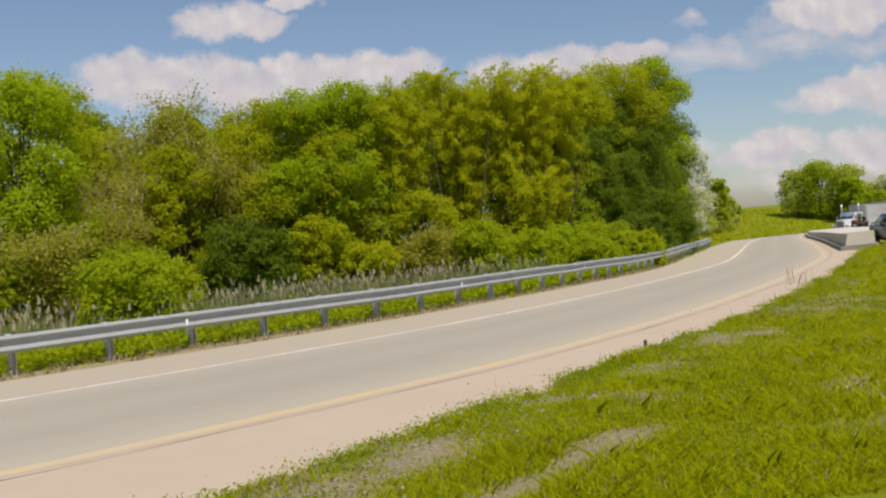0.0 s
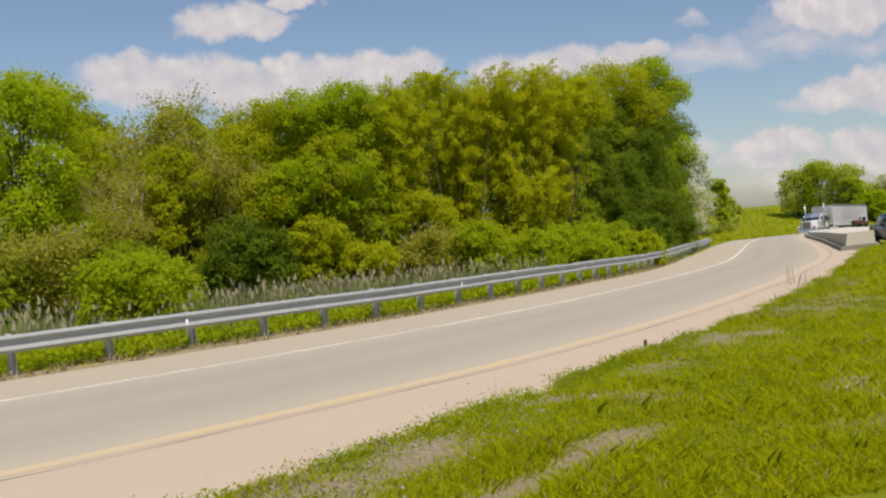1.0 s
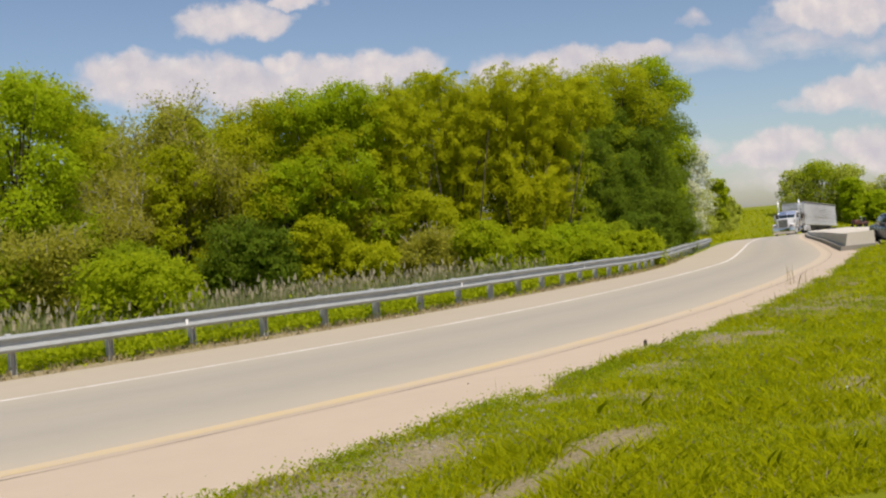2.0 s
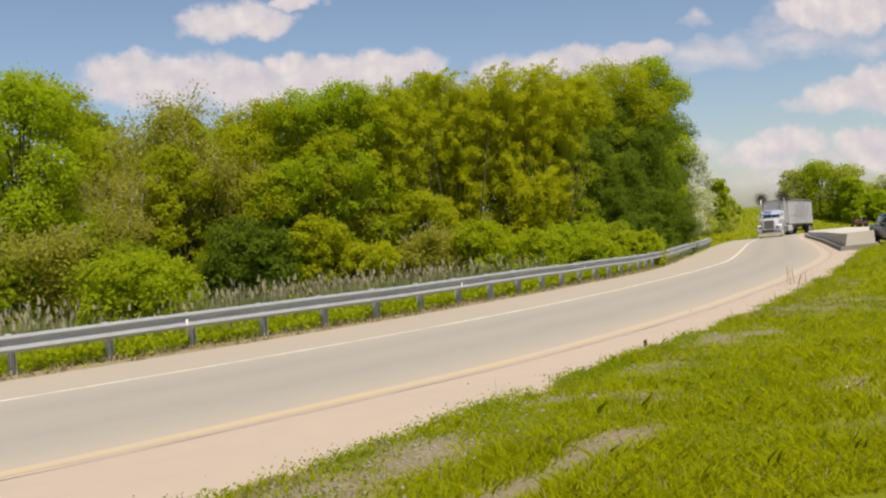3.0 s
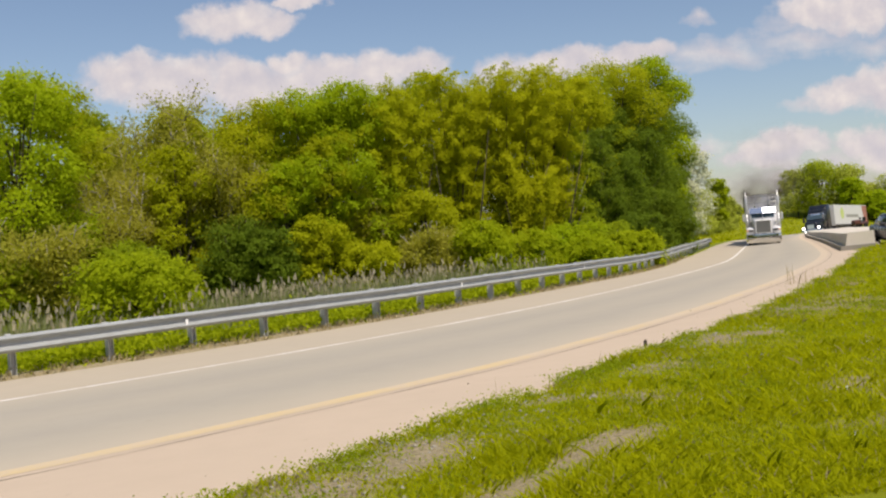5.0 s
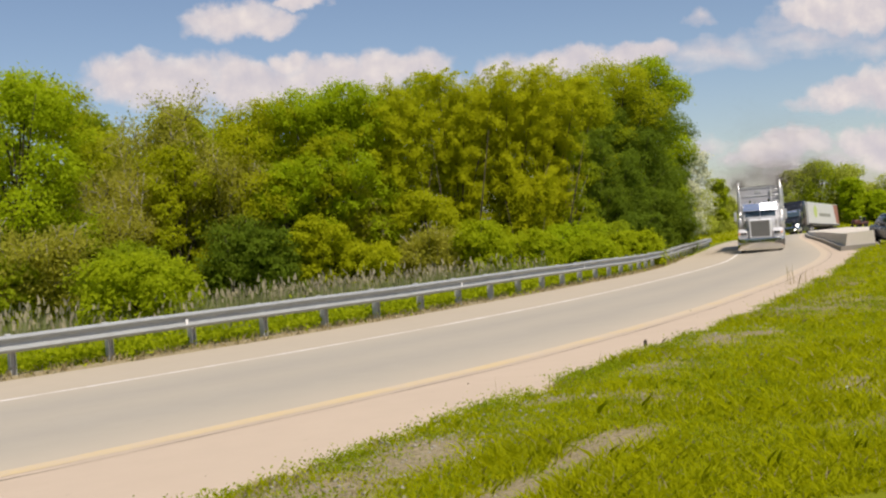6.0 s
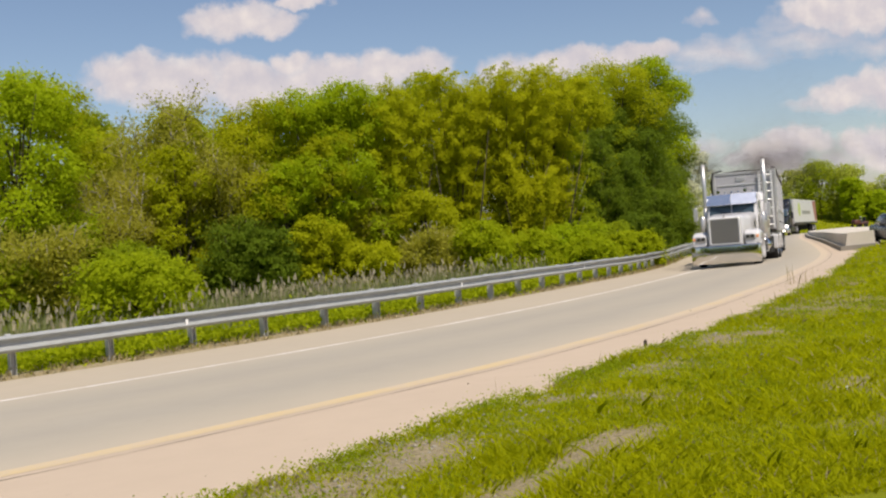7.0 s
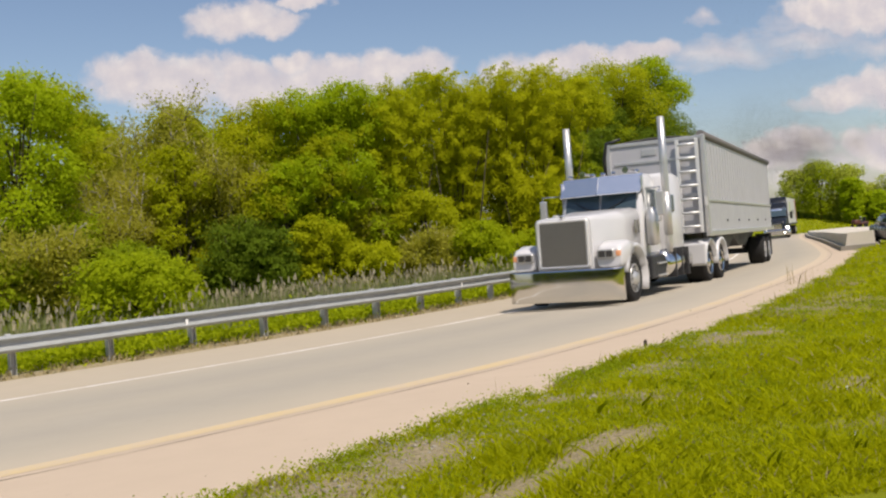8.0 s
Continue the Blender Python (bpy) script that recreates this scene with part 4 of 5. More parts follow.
def arch(bm, cx, cz, r0, r1, y0, y1, a0, a1, n=12):
    """A curved mudguard round a wheel."""
    rings = []
    for k in range(n + 1):
        a = radians(a0 + (a1 - a0) * k / n)
        c, s = math.cos(a), math.sin(a)
        rings.append([(cx + r0 * c, y0, cz + r0 * s), (cx + r0 * c, y1, cz + r0 * s), (cx + (r1 - 0.02) * c, y1, cz + (r1 - 0.02) * s), (cx + r1 * c, y1 - 0.03 * (1 if y1 > y0 else -1), cz + r1 * s), (cx + r1 * c, y0, cz + r1 * s)])
    loft(bm, rings)


def lathe(bm, prof, n=28):
    """Turns (y, r) rows round the wheel's axle."""
    loft(bm, [[(r * math.cos(2 * math.pi * k / n), y, r * math.sin(2 * math.pi * k / n)) for k in range(n)] for y, r in prof])


WHEELS = []


def wheel(parent, x, y, wide, side, rim_material, radius=0.52, front=False):
    """A road wheel with its rim and nuts; it turns as the vehicle goes."""
    bm = bmesh.new()
    w = wide / 2
    lathe(bm, [(-w * 0.9, radius * 0.58), (-w, radius * 0.75), (-w * 0.92, radius * 0.93), (-w * 0.6, radius), (0, radius * 0.985), (w * 0.6, radius), (w * 0.92, radius * 0.93), (w, radius * 0.75), (w * 0.9, radius * 0.58)])
    ob = part("wheel", bm, M_TYRE, parent, "black rubber tyre")
    ob.location = (x, y, radius)
    bm = bmesh.new()
    o = side * w
    prof = [(o * 0.2, 0.29), (o * 0.95, 0.30), (o * 1.02, 0.285), (o * 0.8, 0.26), (o * 0.75, 0.17), (o * 1.1, 0.13), (o * 1.35, 0.10), (o * 1.4, 0.03)] if front else \
           [(o * 0.2, 0.29), (o * 0.95, 0.30), (o * 1.02, 0.285), (o * 0.6, 0.24), (o * 0.5, 0.16), (o * 0.9, 0.12), (o * 1.0, 0.05)]
    lathe(bm, prof, 24)
    for k in range(10):
        a = 2 * math.pi * k / 10
        c, s = math.cos(a), math.sin(a)
        y1 = o * (0.85 if front else 0.6)
        bmesh.ops.create_cube(bm, size=0.045, matrix=Matrix.Translation((0.2 * c, y1, 0.2 * s)))
        if k % 2:
            bmesh.ops.create_cube(bm, size=1, matrix=pose(0.235 * c, y1, 0.235 * s, 0, -math.degrees(a), 0) @ Matrix.Diagonal((0.03, 0.03, 0.07, 1)))
    part("rim", bm, rim_material, ob, "polished metal rim")
    WHEELS.append((ob, x, y, radius))
    return ob


def tractor():
    t = tagged(new("semi_truck"), "white long-nosed semi truck with tall chrome stacks and deep chrome bumper", "truck")
    bm = bmesh.new()
    for y in (-0.43, 0.43):
        box(bm, -8.2, 0.9, y - 0.04, y + 0.04, 0.72, 0.98)
    for x in (-8.1, -6.85, -5.0, -3.4, 0.6):
        box(bm, x - 0.06, x + 0.06, -0.4, 0.4, 0.76, 0.94)
    box(bm, -7.4, -6.3, -0.5, 0.5, 1.0, 1.16, 0.03)
    for x in (0, -6.2, -7.5):
        box(bm, x - 0.07, x + 0.07, -0.9, 0.9, 0.44, 0.58)
    part("frame", bm, M_DARK, t, "black steel frame and axles")
    bm = bmesh.new()                                             # bumper, bowed forward in the middle, deep drop
    rings = []
    for k in range(13):
        y = -1.24 + 2.48 * k / 12
        x = 1.2 - 0.16 * (abs(y) / 1.24) ** 3
        face = [(x + 0.016 + 0.016 * math.sin(math.pi * (0.12 + 0.5 * q)), y, 0.80 - 0.38 * q) for q in (0, 0.08, 0.2, 0.35, 0.5, 0.65, 0.8, 0.92, 1.0)]
        rings.append([(x - 0.04, y, 0.795)] + face + [(x + 0.020, y, 0.30), (x + 0.008, y, 0.155), (x - 0.01, y, 0.145), (x - 0.05, y, 0.15)])
    loft(bm, rings)
    part("bumper", bm, M_CHROME, t, "deep polished chrome bumper")
    bm = bmesh.new()
    loft_x(bm, [(1.0, 0.60, 0.74, 1.84, 0.10), (0.94, 0.62, 0.72, 1.87, 0.10), (0.3, 0.66, 0.75, 1.91, 0.16), (-0.5, 0.76, 0.78, 1.96, 0.20), (-1.36, 0.90, 0.80, 2.03, 0.22)])
    part("hood", bm, M_PAINT, t)
    bm = bmesh.new()
    loft_x(bm, [(1.0, 0.57, 0.82, 1.83, 0.07), (1.06, 0.56, 0.83, 1.82, 0.06), (1.06, 0.50, 0.88, 1.77, 0.04), (1.03, 0.50, 0.88, 1.77, 0.04)])
    grille_ring = part("grille_surround", bm, M_ALU_BRIGHT, t, "chrome grille surround")
    bm = bmesh.new()
    box(bm, 1.045, 1.063, -0.49, 0.49, 0.89, 1.76)
    for k in range(23):
        y = -0.47 + 0.94 * k / 22
        box(bm, 1.06, 1.075, y - 0.008, y + 0.008, 0.90, 1.75)
    part("grille", bm, M_GRILLE, t, "fine upright grille bars")
    for sd in (1, -1):
        bm = bmesh.new()
        arch(bm, 0, 0.54, 0.62, 0.72, sd * 0.66, sd * 1.22, 12, 205)
        loft(bm, [[(x, sd * (0.93) + a, b) for a, b in rrect((0, (z0 + z1) / 2), w, (z1 - z0) / 2, 0.10)] for x, w, z0, z1 in ((0.98, 0.24, 0.82, 1.16), (0.86, 0.27, 0.78, 1.26), (0.5, 0.29, 0.86, 1.34), (0.1, 0.29, 1.08, 1.28))])
        part("fender", bm, M_PAINT, t)
        bm = bmesh.new()
        loft(bm, [[(x, sd * 0.88 + a, b) for a, b in rrect((0, 1.08), w, h, 0.04)] for x, w, h in ((0.9, 0.19, 0.10), (1.0, 0.19, 0.10), (1.03, 0.17, 0.08))])
        hl = part("headlight", bm, M_ALU, t, "paired headlight in chrome bezel")
        bm = bmesh.new()
        for y in (0.80, 0.96):
            box(bm, 1.0, 1.045, sd * y - 0.072, sd * y + 0.072, 1.015, 1.145, 0.015)
        part("lens", bm, M_LENS, hl, "dark rectangular headlight lenses")
        bm = bmesh.new()
        box(bm, 0.90, 0.99, sd * 1.13 - 0.05, sd * 1.13 + 0.05, 1.02, 1.14, 0.02)
        part("turn_signal", bm, M_AMBER, t, "amber turn signal")
        # doors, glass and mirrors
        bm = bmesh.new()
        box(bm, -2.55, -1.55, sd * 0.965 - 0.014, sd * 0.965 + 0.014, 0.98, 2.5, 0.01)
        door = part("door", bm, M_PAINT, t)
        bm = bmesh.new()
        box(bm, -2.40, -1.72, sd * 0.975 - 0.008, sd * 0.975 + 0.008, 1.98, 2.42, 0.006)
        part("side_window", bm, M_GLASS, door, "dark side window")
        bm = bmesh.new()
        box(bm, -2.46, -2.3, sd * 0.985 - 0.02, sd * 0.985 + 0.02, 1.55, 1.6, 0.01)
        part("handle", bm, M_CHROME, door, "chrome door handle")
        bm = bmesh.new()
        box(bm, -1.40, -1.33, sd * 1.38 - 0.085, sd * 1.38 + 0.085, 1.80, 2.34, 0.03)
        mirror = part("mirror", bm, M_ALU, t, "tall polished mirror on a tube bracket")
        bm = bmesh.new()
        for z in (1.68, 2.42):
            tube(bm, [(-1.5, sd * 1.03, z), (-1.34, sd * 1.38, z)], [0.015, 0.015], 6)
        tube(bm, [(-1.36, sd * 1.38, 1.66), (-1.36, sd * 1.38, 2.44)], [0.015, 0.015], 6)
        part("arm", bm, M_CHROME, mirror)
        # air cleaner, tank, steps, stack
        bm = bmesh.new()
        loft(bm, [[(-1.5 + r * math.cos(a), sd * 1.14 + r * math.sin(a), z) for a in [2 * math.pi * k / 16 for k in range(16)]] for z, r in ((1.15, 0.07), (1.2, 0.135), (1.85, 0.135), (1.92, 0.10), (2.0, 0.07))])
        part("air_cleaner", bm, M_ALU, t, "polished round air cleaner")
        bm = bmesh.new()
        loft(bm, [[(x, sd * 0.92 + r * math.cos(a), 0.70 + r * math.sin(a)) for a in [2 * math.pi * k / 20 for k in range(20)]] for x, r in ((-2.35, 0.24), (-2.4, 0.33), (-4.3, 0.33), (-4.35, 0.24))])
        tank = part("fuel_tank", bm, M_CHROME, t, "polished round fuel tank")
        bm = bmesh.new()
        for x in (-2.8, -3.35, -3.9):
            box(bm, x - 0.04, x + 0.04, sd * 0.92 - 0.34, sd * 0.92 + 0.34, 0.36, 1.03, 0.01)
        part("strap", bm, M_DARK, tank)
        bm = bmesh.new()
        box(bm, -2.2, -1.1, sd * 0.98 - 0.2, sd * 0.98 + 0.2, 0.42, 0.92, 0.03)
        part("battery_box", bm, M_DARK, t, "black battery and step box")
        bm = bmesh.new()
        tube(bm, [(-2.62, sd * 1.17, 0.95), (-2.62, sd * 1.17, 1.2), (-2.62, sd * 1.17, 3.1), (-2.62, sd * 1.17, 4.1)], [0.07, 0.088, 0.088, 0.080], 14)
        stack = part("exhaust_pipe", bm, M_ALU, t, "tall straight chrome exhaust stack")
        bm = bmesh.new()
        tube(bm, [(-2.62, sd * 1.17, 4.05), (-2.62, sd * 1.17, 4.112)], [0.074, 0.07], 14)
        part("tip", bm, M_DARK, stack, "sooty stack mouth")
        bm = bmesh.new()
        tube(bm, [(-2.62, sd * 1.17, 1.35), (-2.62, sd * 1.17, 2.35)], [0.098, 0.098], 14)
        part("heat_guard", bm, M_ALU, stack, "perforated heat guard")
        # rear mudguards: full half fenders over each drive axle
        for x in (-6.2, -7.5):
            bm = bmesh.new()
            arch(bm, x, 0.52, 0.56, 0.66, sd * 0.60, sd * 1.28, -4, 184, 16)
            part("rear_fender", bm, M_PAINT, t)
        bm = bmesh.new()
        box(bm, -5.60, -5.50, sd * 0.95 - 0.34, sd * 0.95 + 0.34, 0.50, 1.06, 0.04)
        part("quarter_panel", bm, M_PAINT, t)
        wheel(t, 0, sd * 1.0, 0.28, sd, M_ALU, front=True)
        for x in (-6.2, -7.5):
            wheel(t, x, sd * 0.93, 0.58, sd, M_CHROME)
    bm = bmesh.new()
    loft_z(bm, [(0.85, -2.72, -1.34, 0.93, 0.06), (0.95, -2.74, -1.32, 0.96, 0.08), (1.95, -2.74, -1.34, 0.96, 0.10), (2.4, -2.74, -1.52, 0.93, 0.12), (2.68, -2.74, -1.66, 0.90, 0.14), (2.80, -2.70, -1.85, 0.82, 0.2)])
    part("cab", bm, M_PAINT, t)
    bm = bmesh.new()
    loft_z(bm, [(0.9, -4.35, -3.12, 1.02, 0.08), (1.0, -4.4, -3.1, 1.06, 0.10), (2.72, -4.4, -3.1, 1.06, 0.14), (2.84, -4.3, -3.2, 0.96, 0.22)])
    part("sleeper", bm, M_PAINT, t)
    for sd in (1, -1):
        bm = bmesh.new()
        v = [bm.verts.new(p) for p in ((-1.355, sd * 0.03, 1.99), (-1.375, sd * 0.84, 1.99), (-1.515, sd * 0.82, 2.42), (-1.495, sd * 0.03, 2.42))]
        f = bm.faces.new(v)
        ext = bmesh.ops.extrude_face_region(bm, geom=[f])
        bmesh.ops.translate(bm, verts=[e for e in ext["geom"] if isinstance(e, bmesh.types.BMVert)], vec=(0.03, 0, 0.01))
        bmesh.ops.recalc_face_normals(bm, faces=bm.faces[:])
        part("windshield", bm, M_GLASS, t, "dark split windshield pane")
        bm = bmesh.new()
        v = [bm.verts.new(p) for p in ((-1.16, sd * 0.008, 2.37), (-1.36, sd * 0.95, 2.37), (-1.63, sd * 0.95, 2.785), (-1.43, sd * 0.008, 2.785))]
        f = bm.faces.new(v)
        ext = bmesh.ops.extrude_face_region(bm, geom=[f])
        bmesh.ops.translate(bm, verts=[e for e in ext["geom"] if isinstance(e, bmesh.types.BMVert)], vec=(-0.02, 0, -0.02))
        bmesh.ops.recalc_face_normals(bm, faces=bm.faces[:])
        part("sun_visor", bm, M_VISOR, t, "polished mirror-like sun visor half")
        bm = bmesh.new()
        box(bm, -1.60, -1.46, sd * 0.952 - 0.012, sd * 0.952 + 0.012, 2.42, 2.72, 0.01)
        part("visor_end", bm, M_CHROME, t)
    for sd in (1, -1):
        bm = bmesh.new()
        tube(bm, [(-1.30, sd * 0.12, 1.99), (-1.36, sd * 0.48, 2.16), (-1.385, sd * 0.62, 2.26)], [0.012, 0.010, 0.008], 5)
        part("wiper", bm, M_DARK, t)
        bm = bmesh.new()
        loft(bm, [[(x, sd * 0.52 + r * math.cos(a), 2.90 + r * math.sin(a)) for a in [2 * math.pi * k / 14 for k in range(14)]] for x, r in ((-1.75, 0.075), (-1.80, 0.05), (-2.05, 0.03), (-2.4, 0.03))])
        part("air_horn", bm, M_CHROME, t, "long chrome roof horn")
        bm = bmesh.new()
        box(bm, -1.25, -0.95, sd * 0.905 - 0.012, sd * 0.905 + 0.012, 1.45, 1.75, 0.01)
        part("hood_vent", bm, M_CHROME, t)
        for z in (0.45, 0.72):
            bm = bmesh.new()
            box(bm, -2.15, -1.5, sd * 1.12 - 0.1, sd * 1.12 + 0.1, z, z + 0.04, 0.01)
            part("step", bm, M_ALU, t)
        bm = bmesh.new()
        box(bm, -8.32, -8.30, sd * 0.93 - 0.3, sd * 0.93 + 0.3, 0.22, 0.98, 0.005)
        part("mud_flap", bm, M_DARK, t)
        bm = bmesh.new()
        box(bm, -3.6, -3.3, sd * 1.07 - 0.012, sd * 1.07 + 0.012, 1.9, 2.3, 0.02)
        part("sleeper_window", bm, M_GLASS, t)
        bm = bmesh.new()
        tube(bm, [(-1.52, sd * 1.0, 1.15), (-1.50, sd * 1.04, 1.5), (-1.52, sd * 1.0, 1.9)], [0.014, 0.014, 0.014], 6)
        part("grab_rail", bm, M_CHROME, t)
    bm = bmesh.new()
    box(bm, -0.2, 1.0, -0.012, 0.012, 1.885, 1.925, 0.005)
    part("hood_trim", bm, M_CHROME, t)
    bm = bmesh.new()
    box(bm, 0.98, 1.06, -0.03, 0.03, 1.84, 1.92, 0.02)
    part("hood_ornament", bm, M_CHROME, t)
    bm = bmesh.new()
    box(bm, -6.0, -4.5, -0.48, 0.48, 0.985, 1.02, 0.005)
    part("deck_plate", bm, M_ALU, t, "ribbed deck plate behind the sleeper")
    for y, mt in ((-0.2, M_RED), (0.0, M_DARK), (0.2, M_GREENLOGO)):
        bm = bmesh.new()
        tube(bm, [(-4.42, y, 1.7), (-4.7, y * 1.3, 1.25), (-5.1, y * 1.3, 1.3), (-5.65, y, 1.75)], [0.018] * 4, 6)
        part("air_line", bm, mt, t, "coiled air line to the trailer")
    for y in (-0.8, -0.25, 0, 0.25, 0.8):
        bm = bmesh.new()
        bmesh.ops.create_uvsphere(bm, u_segments=10, v_segments=6, radius=0.06, matrix=pose(-1.72, y, 2.84) @ Matrix.Diagonal((1.4, 1, 0.9, 1)))
        part("roof_light", bm, M_CHROME, t, "small chrome roof marker light")
    return t


def tandem(parent, xs, fx=None):
    for x in xs:
        for sd in (1, -1):
            wheel(parent, x, sd * 0.93, 0.60, sd, M_ALU)


def grain_trailer():
    """Origin on the ground under the kingpin."""
    t = tagged(new("semi_trailer"), "dull silver ribbed bulk trailer with rolled tarpaulin and front ladder", "trailer")
    f, r = 1.1, -13.4
    bm = bmesh.new()
    box(bm, r, f, -1.25, 1.25, 1.32, 3.84, 0.02)
    part("body", bm, M_ALU_DULL, t)
    for sd in (1, -1):
        for k in range(30):
            x = r + 0.35 + k * (f - r - 0.7) / 29
            bm = bmesh.new()
            box(bm, x - 0.035, x + 0.035, sd * 1.258 - 0.012, sd * 1.258 + 0.012, 2.22, 3.76, 0.005)
            part("rib", bm, M_ALU_DULL, t)
        bm = bmesh.new()
        box(bm, r - 0.02, f + 0.02, sd * 1.265 - 0.02, sd * 1.265 + 0.02, 2.15, 2.21, 0.01)
        part("belt_rail", bm, M_ALU, t)
        bm = bmesh.new()
        box(bm, r - 0.02, f + 0.03, sd * 1.29 - 0.04, sd * 1.29 + 0.04, 1.22, 1.36, 0.015)
        part("side_rail", bm, M_ALU, t)
        bm = bmesh.new()
        box(bm, f - 0.12, f + 0.05, sd * 1.26 - 0.06, sd * 1.26 + 0.06, 1.22, 3.9, 0.02)
        part("corner_post", bm, M_ALU, t)
        for k in range(5):
            x = r + 2 + k * 2.3
            bm = bmesh.new()
            box(bm, x - 0.03, x + 0.03, sd * 1.262 - 0.018, sd * 1.262 + 0.018, 1.60, 1.66)
            part("side_marker", bm, M_DARK, t)
        # landing leg
        bm = bmesh.new()
        box(bm, -1.42, -1.28, sd * 0.75 - 0.06, sd * 0.75 + 0.06, 0.42, 1.3, 0.01)
        box(bm, -1.5, -1.2, sd * 0.75 - 0.12, sd * 0.75 + 0.12, 0.38, 0.43, 0.01)
        part("landing_leg", bm, M_ALU, t)
    bm = bmesh.new()
    tube(bm, [(f, 1.22, 3.9), (r, 1.22, 3.9)], [0.11, 0.11], 10)
    part("tarp_roll", bm, M_TARP, t, "rolled dark grey tarpaulin along the top edge")
    bm = bmesh.new()
    n = 16
    rings = []
    for k in range(n + 1):
        y = -1.2 + 2.4 * k / n
        z = 3.85 + 0.10 * (1 - (y / 1.2) ** 2)
        rings.append([(f - 0.02, y, z), (r + 0.02, y, z), (r + 0.02, y, z - 0.02), (f - 0.02, y, z - 0.02)])
    loft(bm, rings)
    part("tarp", bm, M_TARP, t)
    # front wall: upper and lower panel with a cross rail
    bm = bmesh.new()
    box(bm, f, f + 0.03, -1.1, 1.1, 3.28, 3.36, 0.01)
    box(bm, f, f + 0.04, -1.2, 1.2, 3.78, 3.88, 0.015)
    box(bm, f, f + 0.03, -1.1, 1.1, 2.3, 2.38, 0.01)
    part("front_rail", bm, M_ALU, t)
    ladder = None
    bm = bmesh.new()
    for y in (0.62, 1.12):
        box(bm, f + 0.09, f + 0.15, y - 0.045, y + 0.045, 1.35, 3.80, 0.008)
        for z in (1.5, 2.5, 3.6):
            box(bm, f - 0.01, f + 0.1, y - 0.02, y + 0.02, z - 0.02, z + 0.02)
    ladder = part("ladder", bm, M_ALU_BRIGHT, t, "bright aluminium ladder on the front wall")
    for k in range(7):
        bm = bmesh.new()
        tube(bm, [(f + 0.12, 0.62, 1.5 + k * 0.36), (f + 0.12, 1.12, 1.5 + k * 0.36)], [0.036, 0.036], 8)
        part("rung", bm, M_ALU_BRIGHT, ladder)
    bm = bmesh.new()
    tube(bm, [(f + 0.05, -1.34, 2.6), (f + 0.08, -1.36, 3.5), (f + 0.05, -1.28, 3.92), (f + 0.02, -0.9, 4.0)], [0.05, 0.05, 0.045, 0.04], 8)
    part("tarp_arm", bm, M_DARK, t, "dark swinging tarpaulin arm")
    bm = bmesh.new()
    box(bm, f + 0.05, f + 0.10, 1.22, 1.30, 2.0, 2.25, 0.015)
    part("document_box", bm, M_BOX, t, "small white document box")
    bm = bmesh.new()
    box(bm, f, f + 0.025, -0.35, 0.05, 3.48, 3.66, 0.01)
    part("name_plate", bm, M_ALU, t, "plain metal plate")
    # hopper belly and running gear
    bm = bmesh.new()
    loft_x(bm, [(-1.9, 0.9, 1.15, 1.33, 0.03), (-3.2, 0.9, 0.78, 1.33, 0.03), (-4.4, 0.9, 0.78, 1.33, 0.03), (-5.6, 0.9, 1.12, 1.33, 0.03), (-6.8, 0.9, 0.78, 1.33, 0.03), (-8.2, 0.9, 0.78, 1.33, 0.03), (-9.6, 0.9, 1.15, 1.33, 0.03)])
    for y in (-0.5, 0.5):
        box(bm, -13.3, 0.9, y - 0.05, y + 0.05, 1.1, 1.33)
    for x in (-11.05, -12.35):
        box(bm, x - 0.08, x + 0.08, -0.95, 0.95, 0.42, 0.60)
        box(bm, x - 0.5, x + 0.5, -0.55, -0.45, 0.6, 1.1)
        box(bm, x - 0.5, x + 0.5, 0.45, 0.55, 0.6, 1.1)
    part("chassis", bm, M_DARK, t, "dark hopper belly and axle frame")
    for y in (-0.93, 0.93):
        bm = bmesh.new()
        box(bm, -13.15, -13.13, y - 0.3, y + 0.3, 0.25, 1.1)
        part("mud_flap", bm, M_DARK, t)
    tandem(t, (-11.05, -12.35))
    return t


